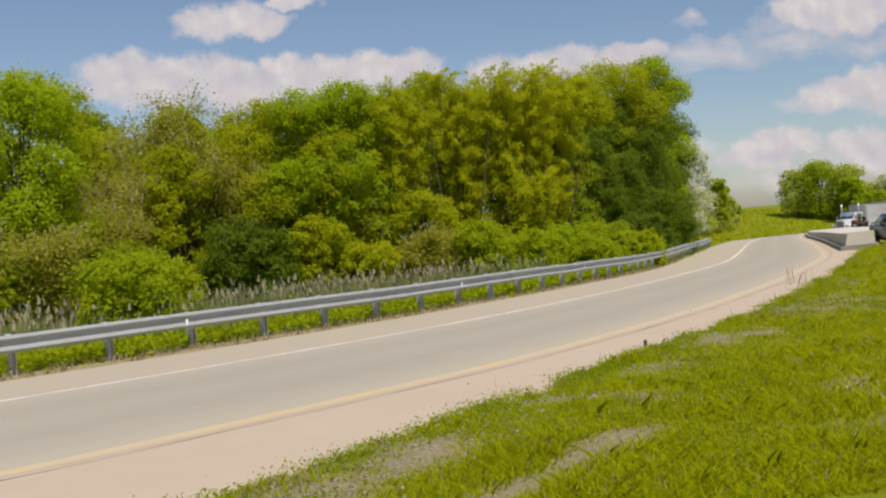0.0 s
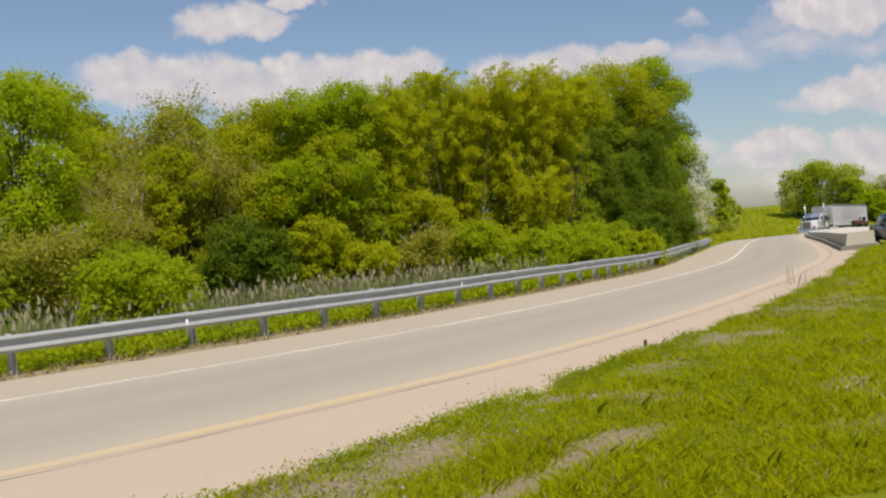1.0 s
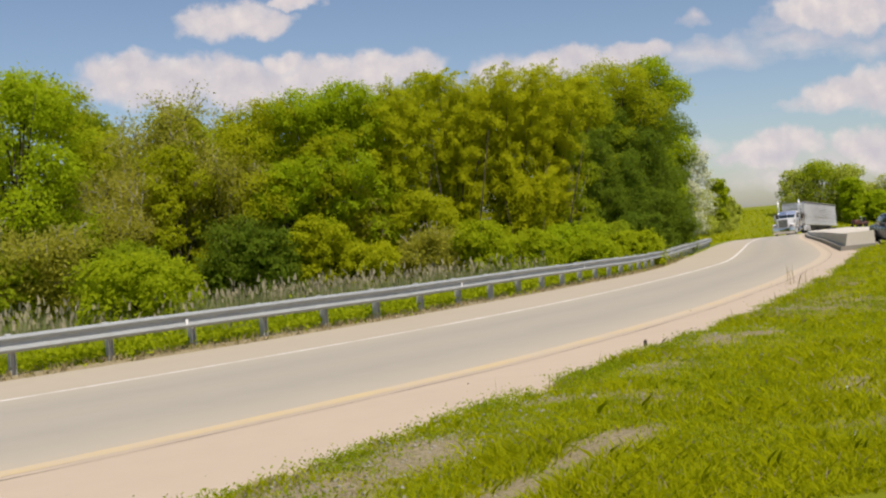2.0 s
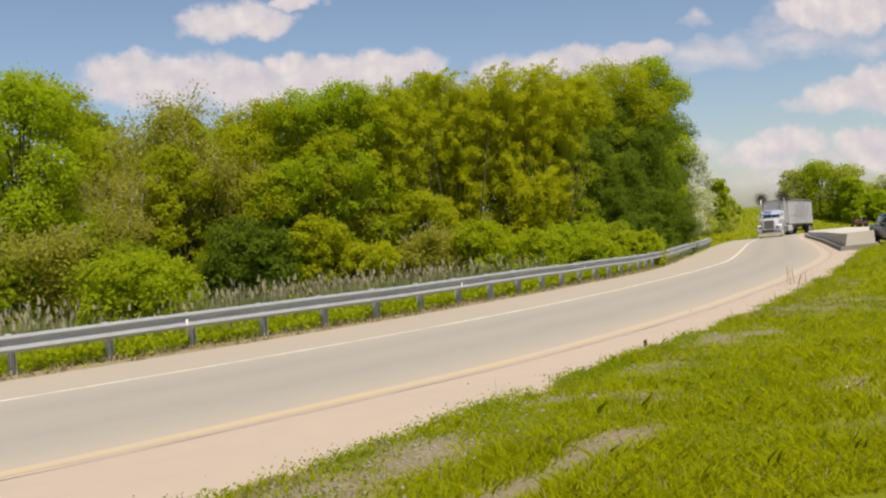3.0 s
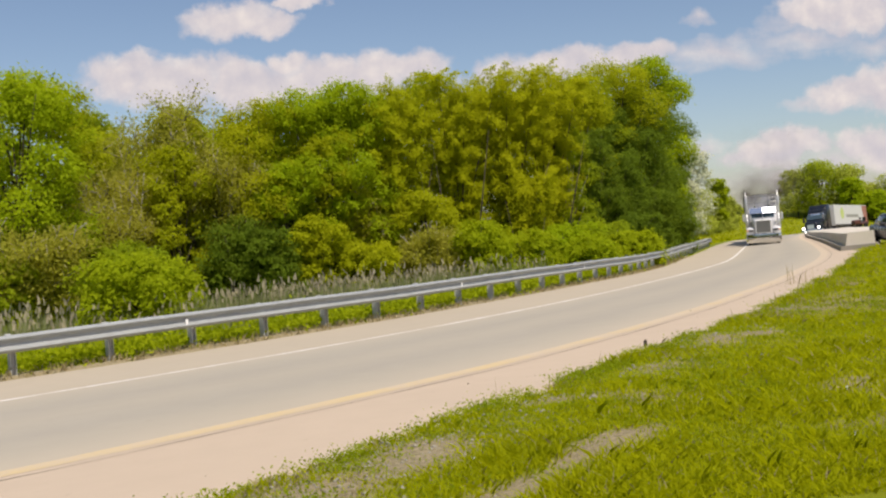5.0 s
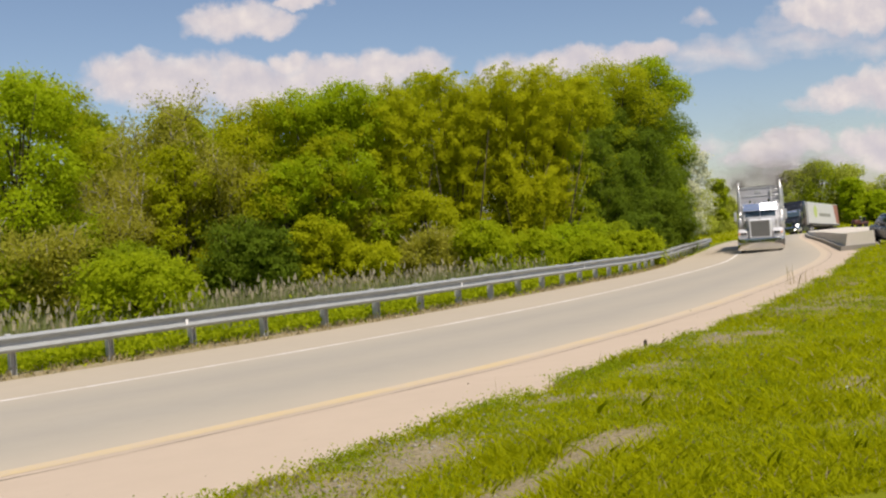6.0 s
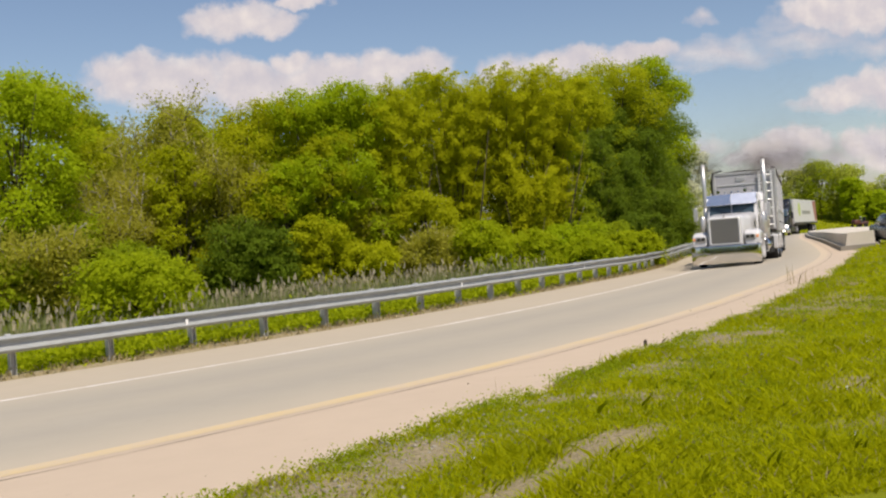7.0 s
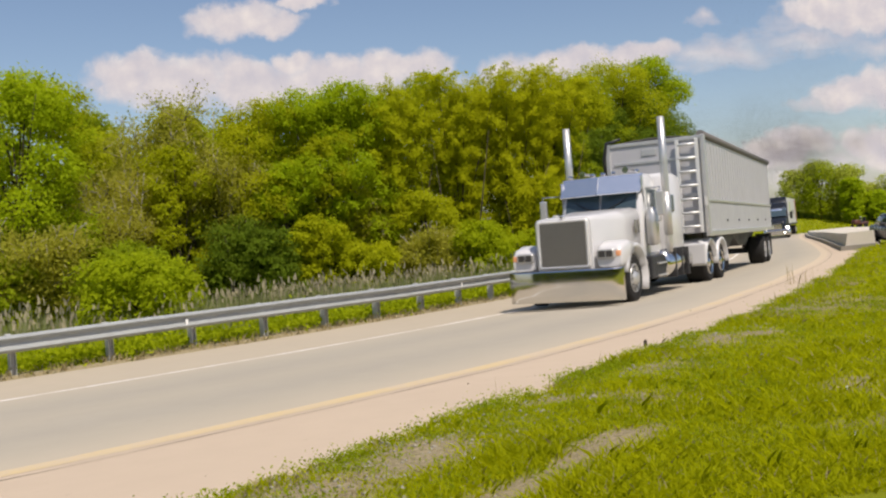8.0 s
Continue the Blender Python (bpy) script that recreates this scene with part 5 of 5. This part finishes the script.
def aero_tractor():
    t = tagged(new("semi_truck"), "dark navy semi truck with tall rounded sleeper cab", "truck")
    bm = bmesh.new()
    for y in (-0.43, 0.43):
        box(bm, -7.4, 0.9, y - 0.04, y + 0.04, 0.72, 0.98)
    for x in (0, -5.4, -6.7):
        box(bm, x - 0.07, x + 0.07, -0.9, 0.9, 0.44, 0.58)
    part("frame", bm, M_DARK, t)
    bm = bmesh.new()
    loft_x(bm, [(1.22, 0.95, 0.30, 0.72, 0.14), (1.12, 1.18, 0.28, 0.86, 0.16), (0.75, 1.22, 0.30, 0.9, 0.16)])
    part("bumper", bm, M_CHROME, t, "chrome front bumper")
    bm = bmesh.new()
    loft_x(bm, [(1.1, 0.62, 0.75, 1.45, 0.16), (0.9, 0.80, 0.75, 1.65, 0.22), (0.2, 0.9, 0.8, 1.82, 0.25), (-0.75, 1.02, 0.8, 1.98, 0.25)])
    part("hood", bm, M_NAVY, t)
    bm = bmesh.new()
    box(bm, 1.09, 1.125, -0.42, 0.42, 0.8, 1.38, 0.03)
    part("grille", bm, M_CHROME, t, "bright chrome grille")
    bm = bmesh.new()
    loft_z(bm, [(0.75, -2.2, -0.7, 1.05, 0.1), (1.95, -2.2, -0.75, 1.1, 0.15), (2.75, -2.2, -1.45, 1.05, 0.25), (3.3, -2.2, -1.75, 1.0, 0.3)])
    part("cab", bm, M_NAVY, t)
    bm = bmesh.new()
    loft_z(bm, [(0.8, -4.0, -2.15, 1.12, 0.1), (3.3, -4.0, -2.1, 1.12, 0.2), (3.9, -4.0, -2.7, 1.08, 0.3)])
    part("sleeper", bm, M_NAVY, t)
    bm = bmesh.new()
    v = [bm.verts.new(p) for p in ((-0.74, -0.95, 2.0), (-0.74, 0.95, 2.0), (-1.40, 0.9, 2.72), (-1.40, -0.9, 2.72))]
    fc = bm.faces.new(v)
    ext = bmesh.ops.extrude_face_region(bm, geom=[fc])
    bmesh.ops.translate(bm, verts=[e for e in ext["geom"] if isinstance(e, bmesh.types.BMVert)], vec=(0.06, 0, 0.06))
    bmesh.ops.recalc_face_normals(bm, faces=bm.faces[:])
    part("windshield", bm, M_GLASS, t, "dark sloped windshield")
    bm = bmesh.new()
    rings = [[(-1.12 - 0.12 * (y / 0.95) ** 2, y, 2.60), (-1.36 - 0.12 * (y / 0.95) ** 2, y, 2.84), (-1.38 - 0.12 * (y / 0.95) ** 2, y, 2.82), (-1.14 - 0.12 * (y / 0.95) ** 2, y, 2.58)] for y in np.linspace(-0.95, 0.95, 9)]
    loft(bm, rings)
    part("sun_visor", bm, M_VISOR, t, "polished sun visor")
    for y in (-0.75, -0.3, 0.0, 0.3, 0.75):
        bm = bmesh.new()
        bmesh.ops.create_uvsphere(bm, u_segments=10, v_segments=6, radius=0.06, matrix=pose(-1.86, y, 3.33))
        part("roof_light", bm, M_CHROME, t, "small chrome roof marker light")
    for y in (-0.66, 0.66):
        bm = bmesh.new()
        bmesh.ops.create_uvsphere(bm, u_segments=10, v_segments=6, radius=0.10, matrix=pose(1.19, y, 0.52) @ Matrix.Diagonal((0.5, 1.3, 0.8, 1)))
        part("fog_lamp", bm, M_LAMP, t, "lit lamp in the bumper")
    for sd in (1, -1):
        bm = bmesh.new()
        arch(bm, 0, 0.52, 0.60, 0.70, sd * 0.6, sd * 1.22, 5, 180)
        part("fender", bm, M_NAVY, t)
        bm = bmesh.new()
        bmesh.ops.create_uvsphere(bm, u_segments=12, v_segments=8, radius=0.15, matrix=pose(0.98, sd * 0.93, 0.98) @ Matrix.Diagonal((0.7, 1, 0.8, 1)))
        part("headlight", bm, M_LAMP, t, "lit headlight")
        bm = bmesh.new()
        box(bm, -1.9, -1.2, sd * 1.10 - 0.01, sd * 1.10 + 0.01, 2.0, 2.55, 0.01)
        part("side_window", bm, M_GLASS, t)
        bm = bmesh.new()
        box(bm, -0.95, -0.85, sd * 1.38 - 0.12, sd * 1.38 + 0.12, 1.75, 2.4, 0.03)
        tube(bm, [(-1.0, sd * 1.0, 2.1), (-0.9, sd * 1.38, 2.1)], [0.02, 0.02], 6)
        part("mirror", bm, M_DARK, t)
        bm = bmesh.new()
        box(bm, -4.6, -0.9, sd * 1.1 - 0.08, sd * 1.1 + 0.08, 0.35, 0.85, 0.04)
        part("side_skirt", bm, M_NAVY, t)
        wheel(t, 0, sd * 1.0, 0.28, sd, M_ALU, front=True)
        for x in (-5.4, -6.7):
            wheel(t, x, sd * 0.93, 0.58, sd, M_ALU)
    return t


def box_trailer():
    t = tagged(new("semi_trailer"), "white box trailer with faded green emblem and red rear band", "trailer")
    f, r = 0.95, -12.9
    bm = bmesh.new()
    box(bm, r, f, -1.28, 1.28, 1.15, 3.85, 0.03)
    part("body", bm, M_BOX, t)
    for sd in (1, -1):
        bm = bmesh.new()
        box(bm, r, f + 0.01, sd * 1.29 - 0.02, sd * 1.29 + 0.02, 1.14, 1.3, 0.01)
        part("side_rail", bm, M_DARK, t)
        bm = bmesh.new()
        loft(bm, [[(-2.2 + q * math.cos(a), sd * yy, 2.75 + q * math.sin(a)) for a in [2 * math.pi * k / 24 for k in range(24)]] for yy, q in ((1.27, 0.75), (1.288, 0.75))])
        part("emblem", bm, M_GREENLOGO, t, "round yellow-green emblem")
        bm = bmesh.new()
        box(bm, -9.0, -3.8, sd * 1.284 - 0.004, sd * 1.284 + 0.004, 2.2, 2.6)
        part("lettering_bar", bm, M_BAR, t, "long grey lettering bar")
        bm = bmesh.new()
        loft(bm, [[(x, sd * yy, z) for x, z in ((r + 0.02, 1.4), (r + 1.3, 1.4), (r + 2.2, 3.78), (r + 0.02, 3.78))] for yy in (1.27, 1.287)])
        part("rear_band", bm, M_REDBAND, t, "slanting red-brown rear band")
    bm = bmesh.new()
    for y in (-0.5, 0.5):
        box(bm, -12.8, 0.6, y - 0.05, y + 0.05, 1.0, 1.2)
    for x in (-10.3, -11.6):
        box(bm, x - 0.08, x + 0.08, -0.95, 0.95, 0.42, 0.60)
        box(bm, x - 0.5, x + 0.5, -0.5, 0.5, 0.6, 1.0)
    box(bm, -2.3, -2.15, -0.8, -0.65, 0.4, 1.2)
    box(bm, -2.3, -2.15, 0.65, 0.8, 0.4, 1.2)
    part("chassis", bm, M_DARK, t)
    tandem(t, (-10.3, -11.6))
    return t


def parked_car():
    t = tagged(new("parked_car"), "dark charcoal car parked beyond the grass", "car")
    bm = bmesh.new()
    loft_x(bm, [(2.2, 0.62, 0.32, 0.62, 0.1), (2.05, 0.84, 0.26, 0.76, 0.12), (1.0, 0.9, 0.24, 0.9, 0.14), (-1.9, 0.9, 0.26, 0.94, 0.12), (-2.2, 0.78, 0.34, 0.86, 0.12)])
    part("body", bm, M_CARGREY, t)
    bm = bmesh.new()
    loft_z(bm, [(0.88, -1.7, 1.05, 0.84, 0.12), (1.32, -1.15, 0.35, 0.70, 0.16), (1.42, -0.95, 0.15, 0.62, 0.2)])
    part("cabin", bm, M_GLASS, t, "dark glazed cabin")
    bm = bmesh.new()
    loft_z(bm, [(1.38, -1.12, 0.30, 0.68, 0.16), (1.45, -0.95, 0.12, 0.60, 0.2)])
    part("roof", bm, M_CARGREY, t)
    for sd in (1, -1):
        bm = bmesh.new()
        tube(bm, [(1.04, sd * 0.82, 0.9), (0.34, sd * 0.69, 1.37)], [0.045, 0.04], 6)
        part("pillar", bm, M_CARGREY, t)
        bm = bmesh.new()
        box(bm, 0.62, 0.80, sd * 1.0 - 0.12, sd * 1.0 + 0.12, 0.90, 1.08, 0.05)
        part("mirror", bm, M_DARK, t, "black door mirror")
        bm = bmesh.new()
        box(bm, 1.98, 2.12, sd * 0.62 - 0.16, sd * 0.62 + 0.16, 0.56, 0.70, 0.04)
        part("headlight", bm, M_LAMP_DIM, t)
        for x in (1.35, -1.35):
            wheel(t, x, sd * 0.8, 0.21, sd, M_ALU, 0.32)
            WHEELS.pop()
    return t


def red_mower():
    t = tagged(new("ride_on_mower"), "small faded red ride-on mower standing on the median", "mower")
    bm = bmesh.new()
    loft_x(bm, [(0.95, 0.28, 0.45, 0.8, 0.08), (0.85, 0.34, 0.4, 0.92, 0.1), (0.1, 0.36, 0.4, 0.98, 0.1)])
    loft_x(bm, [(0.15, 0.42, 0.35, 0.5, 0.04), (-0.9, 0.55, 0.35, 0.75, 0.1)])
    part("body", bm, M_RED, t)
    bm = bmesh.new()
    box(bm, -0.75, -0.25, -0.25, 0.25, 0.75, 0.85, 0.04)
    box(bm, -0.8, -0.7, -0.25, 0.25, 0.85, 1.25, 0.04)
    part("seat", bm, M_DARK, t)
    bm = bmesh.new()
    tube(bm, [(0.05, 0, 0.9), (-0.12, 0, 1.15)], [0.02, 0.02], 6)
    bmesh.ops.create_cone(bm, cap_ends=True, segments=14, radius1=0.18, radius2=0.17, depth=0.03, matrix=pose(-0.13, 0, 1.16, 0, -30, 0))
    part("steering_wheel", bm, M_DARK, t)
    for x, rr in ((0.65, 0.2), (-0.55, 0.3)):
        for sd in (1, -1):
            bm = bmesh.new()
            lathe(bm, [(-0.09, rr * 0.5), (-0.1, rr * 0.9), (0, rr), (0.1, rr * 0.9), (0.09, rr * 0.5)], 18)
            part("wheel", bm, M_TYRE, t).location = (x, sd * 0.48, rr)
    return t


def white_marker():
    t = tagged(new("marker_post"), "thin white delineator post beside the median", "post")
    bm = bmesh.new()
    loft_z(bm, [(-0.1, -0.02, 0.02, 0.06, 0.01), (1.15, -0.02, 0.02, 0.06, 0.01), (1.22, -0.01, 0.01, 0.04, 0.005)])
    part("blade", bm, M_BOX, t)
    return t


def litter():
    t = tagged(new("litter_scrap"), "crumpled white scrap of litter beside the guardrail", "litter")
    bm = bmesh.new()
    bmesh.ops.create_icosphere(bm, subdivisions=2, radius=0.11)
    for v in bm.verts:
        v.co *= 0.7 + 0.6 * noise.noise(v.co * 14 + Vector((3, 1, 2)))
        v.co.z *= 0.6
    part("paper", bm, M_BOX, t)
    x, y, _ = along(S0 - 14.6, outer_edge(S0 - 14.6) + 0.12)
    t.location = (x, y, ground_height(x, y) + 0.03)


def stake():
    t = tagged(new("wooden_stake"), "short weathered brown stake at the edge of the verge", "stake")
    bm = bmesh.new()
    loft_z(bm, [(-0.1, -0.016, 0.016, 0.016, 0.004), (0.13, -0.017, 0.015, 0.016, 0.004), (0.15, -0.008, 0.010, 0.009, 0.003)])
    part("stick", bm, M_BARK, t)
    t.matrix_basis = pose(2.28, 11.0, ground_height(2.28, 11.0), 3, -2, 25)


def smoke_puffs(count):
    """Soot puffs: clouds of tiny flakes, each moved as one piece."""
    rng = np.random.default_rng(31)
    kinds = []
    for r, n, size in ((0.42, 20000, 0.0095), (0.9, 13000, 0.009), (1.8, 15000, 0.009)):
        pts = rng.normal(size=(n, 3)) * (r * 0.55)
        for k in range(4):
            c = rng.normal(size=3) * r * 0.6
            pts[k * n // 8:(k + 1) * n // 8] = pts[k * n // 8:(k + 1) * n // 8] * 0.75 + c
        kinds.append(quads_mesh("smoke_puff", pts, size, M_SOOT, 40 + n))
    out = []
    for i in range(count):
        ob = tagged(new("smoke_puff", kinds[0 if i < 12 else (1, 2, 2)[(i // 2) % 3]]), "drifting grey-brown puff of diesel exhaust smoke", "smoke", "exhaust smoke puffs", "stuff")
        out.append(ob)
    return out


clouds_sheet = clouds()
median_block()
thicket()
hedge_behind()
reeds()
edge_weeds()
pebbles()
verge_grass()
truck = tractor()
truck_wheels = WHEELS[:]
trailer = grain_trailer()
trailer_wheels = WHEELS[len(truck_wheels):]
mark = len(WHEELS)
truck_b = aero_tractor()
trailer_b = box_trailer()
wheels_b = WHEELS[mark:]
puffs = smoke_puffs(68)
car = parked_car()
car.matrix_basis = pose(20.7, 42.8, ground_height(20.7, 42.8) - 0.1, 0, 0, -100)
mower = red_mower()
mower.matrix_basis = pose(42.6, 97.0, ground_height(42.6, 97), 0, 0, 200) @ Matrix.Diagonal((0.85, 0.85, 0.85, 1))
litter()
stake()
marker = white_marker()
marker.matrix_basis = pose(43.2, 98.0, slope(43.2, 98), 0, 0, 20)


# ---- what moves ----
TRUCK_LINE = [(-3.4, 14.4), (2.94, 20), (6.62, 27), (10.41, 35), (14.12, 43.3), (20.8, 61.5), (26.9, 79.5), (31.5, 92), (34.6, 100), (38.6, 107.5), (44.8, 117.5), (49.7, 123.8), (54.2, 129.3), (59.0, 134.5), (72, 143.5), (92, 153), (130, 164), (190, 176)]
PATH = smooth_line(TRUCK_LINE, 0.25)
PATH_S = np.concatenate([[0], np.cumsum(np.linalg.norm(np.diff(PATH, axis=0), axis=1))])


def on_path(s):
    return float(np.interp(s, PATH_S, PATH[:, 0])), float(np.interp(s, PATH_S, PATH[:, 1]))


def path_s(x, y):
    return float(PATH_S[((PATH[:, 0] - x) ** 2 + (PATH[:, 1] - y) ** 2).argmin()])


def standing(x, y, yaw, lean=0.0):
    """The pose of a vehicle on the banked road; yaw in radians."""
    e = 0.5
    n = Vector((-(slope(x + e, y) - slope(x - e, y)), -(slope(x, y + e) - slope(x, y - e)), 1)).normalized()
    fwd = Vector((math.cos(yaw), math.sin(yaw), 0))
    fwd = (fwd - n * fwd.dot(n)).normalized()
    left = n.cross(fwd)
    m = Matrix((fwd, left, n)).transposed().to_4x4()
    return Matrix.Translation((x, y, slope(x, y))) @ m @ pose(0, 0, 0, lean, 0, 0)


def rig_at(s, wheelbase, reach, lean, side=0.0):
    """Poses of tractor and trailer whose front axle is at s on the path, side metres to the inside of the bend."""
    def spot(v):
        ax, ay = on_path(v - 0.5)
        bx_, by_ = on_path(v + 0.5)
        d = math.hypot(bx_ - ax, by_ - ay) or 1.0
        px, py = on_path(v)
        w = side + (0.022 * max(0.0, CUT_IN - v) if side else 0.0)     # the second rig drifts to the inside
        return px + w * (by_ - ay) / d, py - w * (bx_ - ax) / d
    fx, fy = spot(s)
    kx, ky = spot(s + wheelbase)
    yaw = math.atan2(fy - ky, fx - kx)
    bx, by = fx - wheelbase * math.cos(yaw), fy - wheelbase * math.sin(yaw)
    rx, ry = spot(s + wheelbase + reach)
    yaw2 = math.atan2(by - ry, bx - rx)
    return standing(fx, fy, yaw, lean), standing(bx, by, yaw2, lean)


TIMES = np.array([0.0, 0.5, 1.0, 1.5, 2.8, 3.5, 4.0, 4.5, 6.5, 7.0, 7.5, 8.0])
PLACES = [(55.2, 130.4), (50.3, 124.5), (46.2, 119.3), (42.3, 113.5), (35.2, 101.3), (32.4, 94.2), (29.8, 87.3), (26.9, 79.5), (14.8, 45.0), (10.85, 36.0), (7.0, 27.9), (3.05, 20.2)]


LEAD_S = np.array([path_s(*p) for p in PLACES])
LEAD_V = np.gradient(LEAD_S, TIMES)


def lead_s(t):
    """How far along the path the first rig is: a smooth curve through its places."""
    if t <= 0:
        return float(LEAD_S[0] + LEAD_V[0] * t)
    i = min(int(np.searchsorted(TIMES, t, "right")) - 1, len(TIMES) - 2)
    h = TIMES[i + 1] - TIMES[i]
    u = (t - TIMES[i]) / h
    a, b, va, vb = LEAD_S[i], LEAD_S[i + 1], LEAD_V[i] * h, LEAD_V[i + 1] * h
    return float((2 * u ** 3 - 3 * u * u + 1) * a + (u ** 3 - 2 * u * u + u) * va + (3 * u * u - 2 * u ** 3) * b + (u ** 3 - u * u) * vb)


CUT_IN = lead_s(2.6) + 6.0


def follow_s(t):
    """The second rig goes the same way later."""
    return lead_s(float(np.interp(t, [0, 3.5, 4.0, 4.5, 5.2, 5.8, 6.5, 7.0, 8.0], [-6.2, -0.95, -0.2, 0.48, 1.2, 1.75, 2.4, 2.88, 3.85])))


def roll_wheels(wheels, s_of, times):
    for ob, x, y, r in wheels:
        rows = []
        for t in times:
            turn = (s_of(0) - s_of(t)) / r
            rows.append((t, pose(x, y, r, 0, math.degrees(turn) % 360, 0)))
        walk(ob, rows)


def motions():
    times = [round(i / 30, 4) for i in range(241)]
    steps = [round(i / 10, 2) for i in range(81)]
    cs = {t: lead_s(t) for t in times + steps}
    cf = {t: follow_s(t) for t in times + steps}
    rows = [rig_at(cs[t], 6.85, 11.7, -2.0) for t in steps]
    walk(truck, [(t, a) for t, (a, b) in zip(steps, rows)])
    walk(trailer, [(t, b) for t, (a, b) in zip(steps, rows)])
    rows_b = [rig_at(cf[t], 6.05, 10.9, -0.5, 0.5) for t in steps]
    walk(truck_b, [(t, a) for t, (a, b) in zip(steps, rows_b)])
    walk(trailer_b, [(t, b) for t, (a, b) in zip(steps, rows_b)])
    roll_wheels(truck_wheels, lambda t: cs[t], times)
    roll_wheels(trailer_wheels, lambda t: cs[t], times)
    roll_wheels(wheels_b, lambda t: cf[t], times)
    walk(clouds_sheet, [(0.0, pose(0, 2200, 10)), (8.0, pose(28, 2200, 10))])
    rng = np.random.default_rng(77)
    for i, ob in enumerate(puffs):
        born = 2.2 + (i // 2) * 0.12 if i < 36 else 4.36 + ((i - 36) // 2) * 0.17
        sd = 1.17 if i % 2 else -1.17
        spin = rng.uniform(0, 360)
        drift = Vector((0.9 + rng.normal() * 0.25, 0.5 + rng.normal() * 0.25, 0.55 + rng.uniform() * 0.35))
        late = Vector((1.5 + rng.normal() * 0.9, 1.0 + rng.normal() * 0.9, 0.1 + rng.uniform() * 0.5)) if i < 36 else Vector((0.3, 0, 0))
        out = []
        a0, _ = rig_at(lead_s(born), 6.85, 11.7, -2.0)
        start = a0 @ Vector((-2.62, sd, 4.2))
        speed = (a0.to_3x3() @ Vector((1, 0, 0))) * 11.0
        for t in steps:
            if i < 12:                                            # dense puffs that keep forming at the stack mouths
                a, _ = rig_at(cs[t], 6.85, 11.7, -2.0)
                k = i // 2
                up = min(1.0, max(0.0, (t - 2.3 - 0.08 * k) / 0.5))
                gone = min(1.0, max(0.0, (t - (6.9 if k == 0 else 4.5 - 0.12 * k)) / (0.8 if k == 0 else 1.6)))
                gone = gone * gone * (3 - 2 * gone)
                wob = 0.10 * math.sin(5 * t + i)
                p = a @ Vector((-2.7 - 0.12 * k * up - 9 * gone, sd + wob * up - sd * gone, 2.2 + (1.8 + 0.18 * k) * up - (1.4 + 0.18 * k) * gone))
            elif t < born:
                _, b = rig_at(cs[t], 6.85, 11.7, -2.0)
                p = b @ Vector((-2.0 - (i % 7), 0, 2.7))           # still inside the rig
            else:
                q = t - born
                p = start + speed * (1 - math.exp(-q / 0.8)) * 0.8 + drift * (q - 0.5 * (1 - math.exp(-q / 0.5))) + late * max(0, q - 0.7) + Vector((0, 0, 0.4 * (1 - math.exp(-q / 0.2))))
            out.append((t, Matrix.Translation(p) @ pose(0, 0, 0, 0, 0, spin)))
        walk(ob, out)


motions()
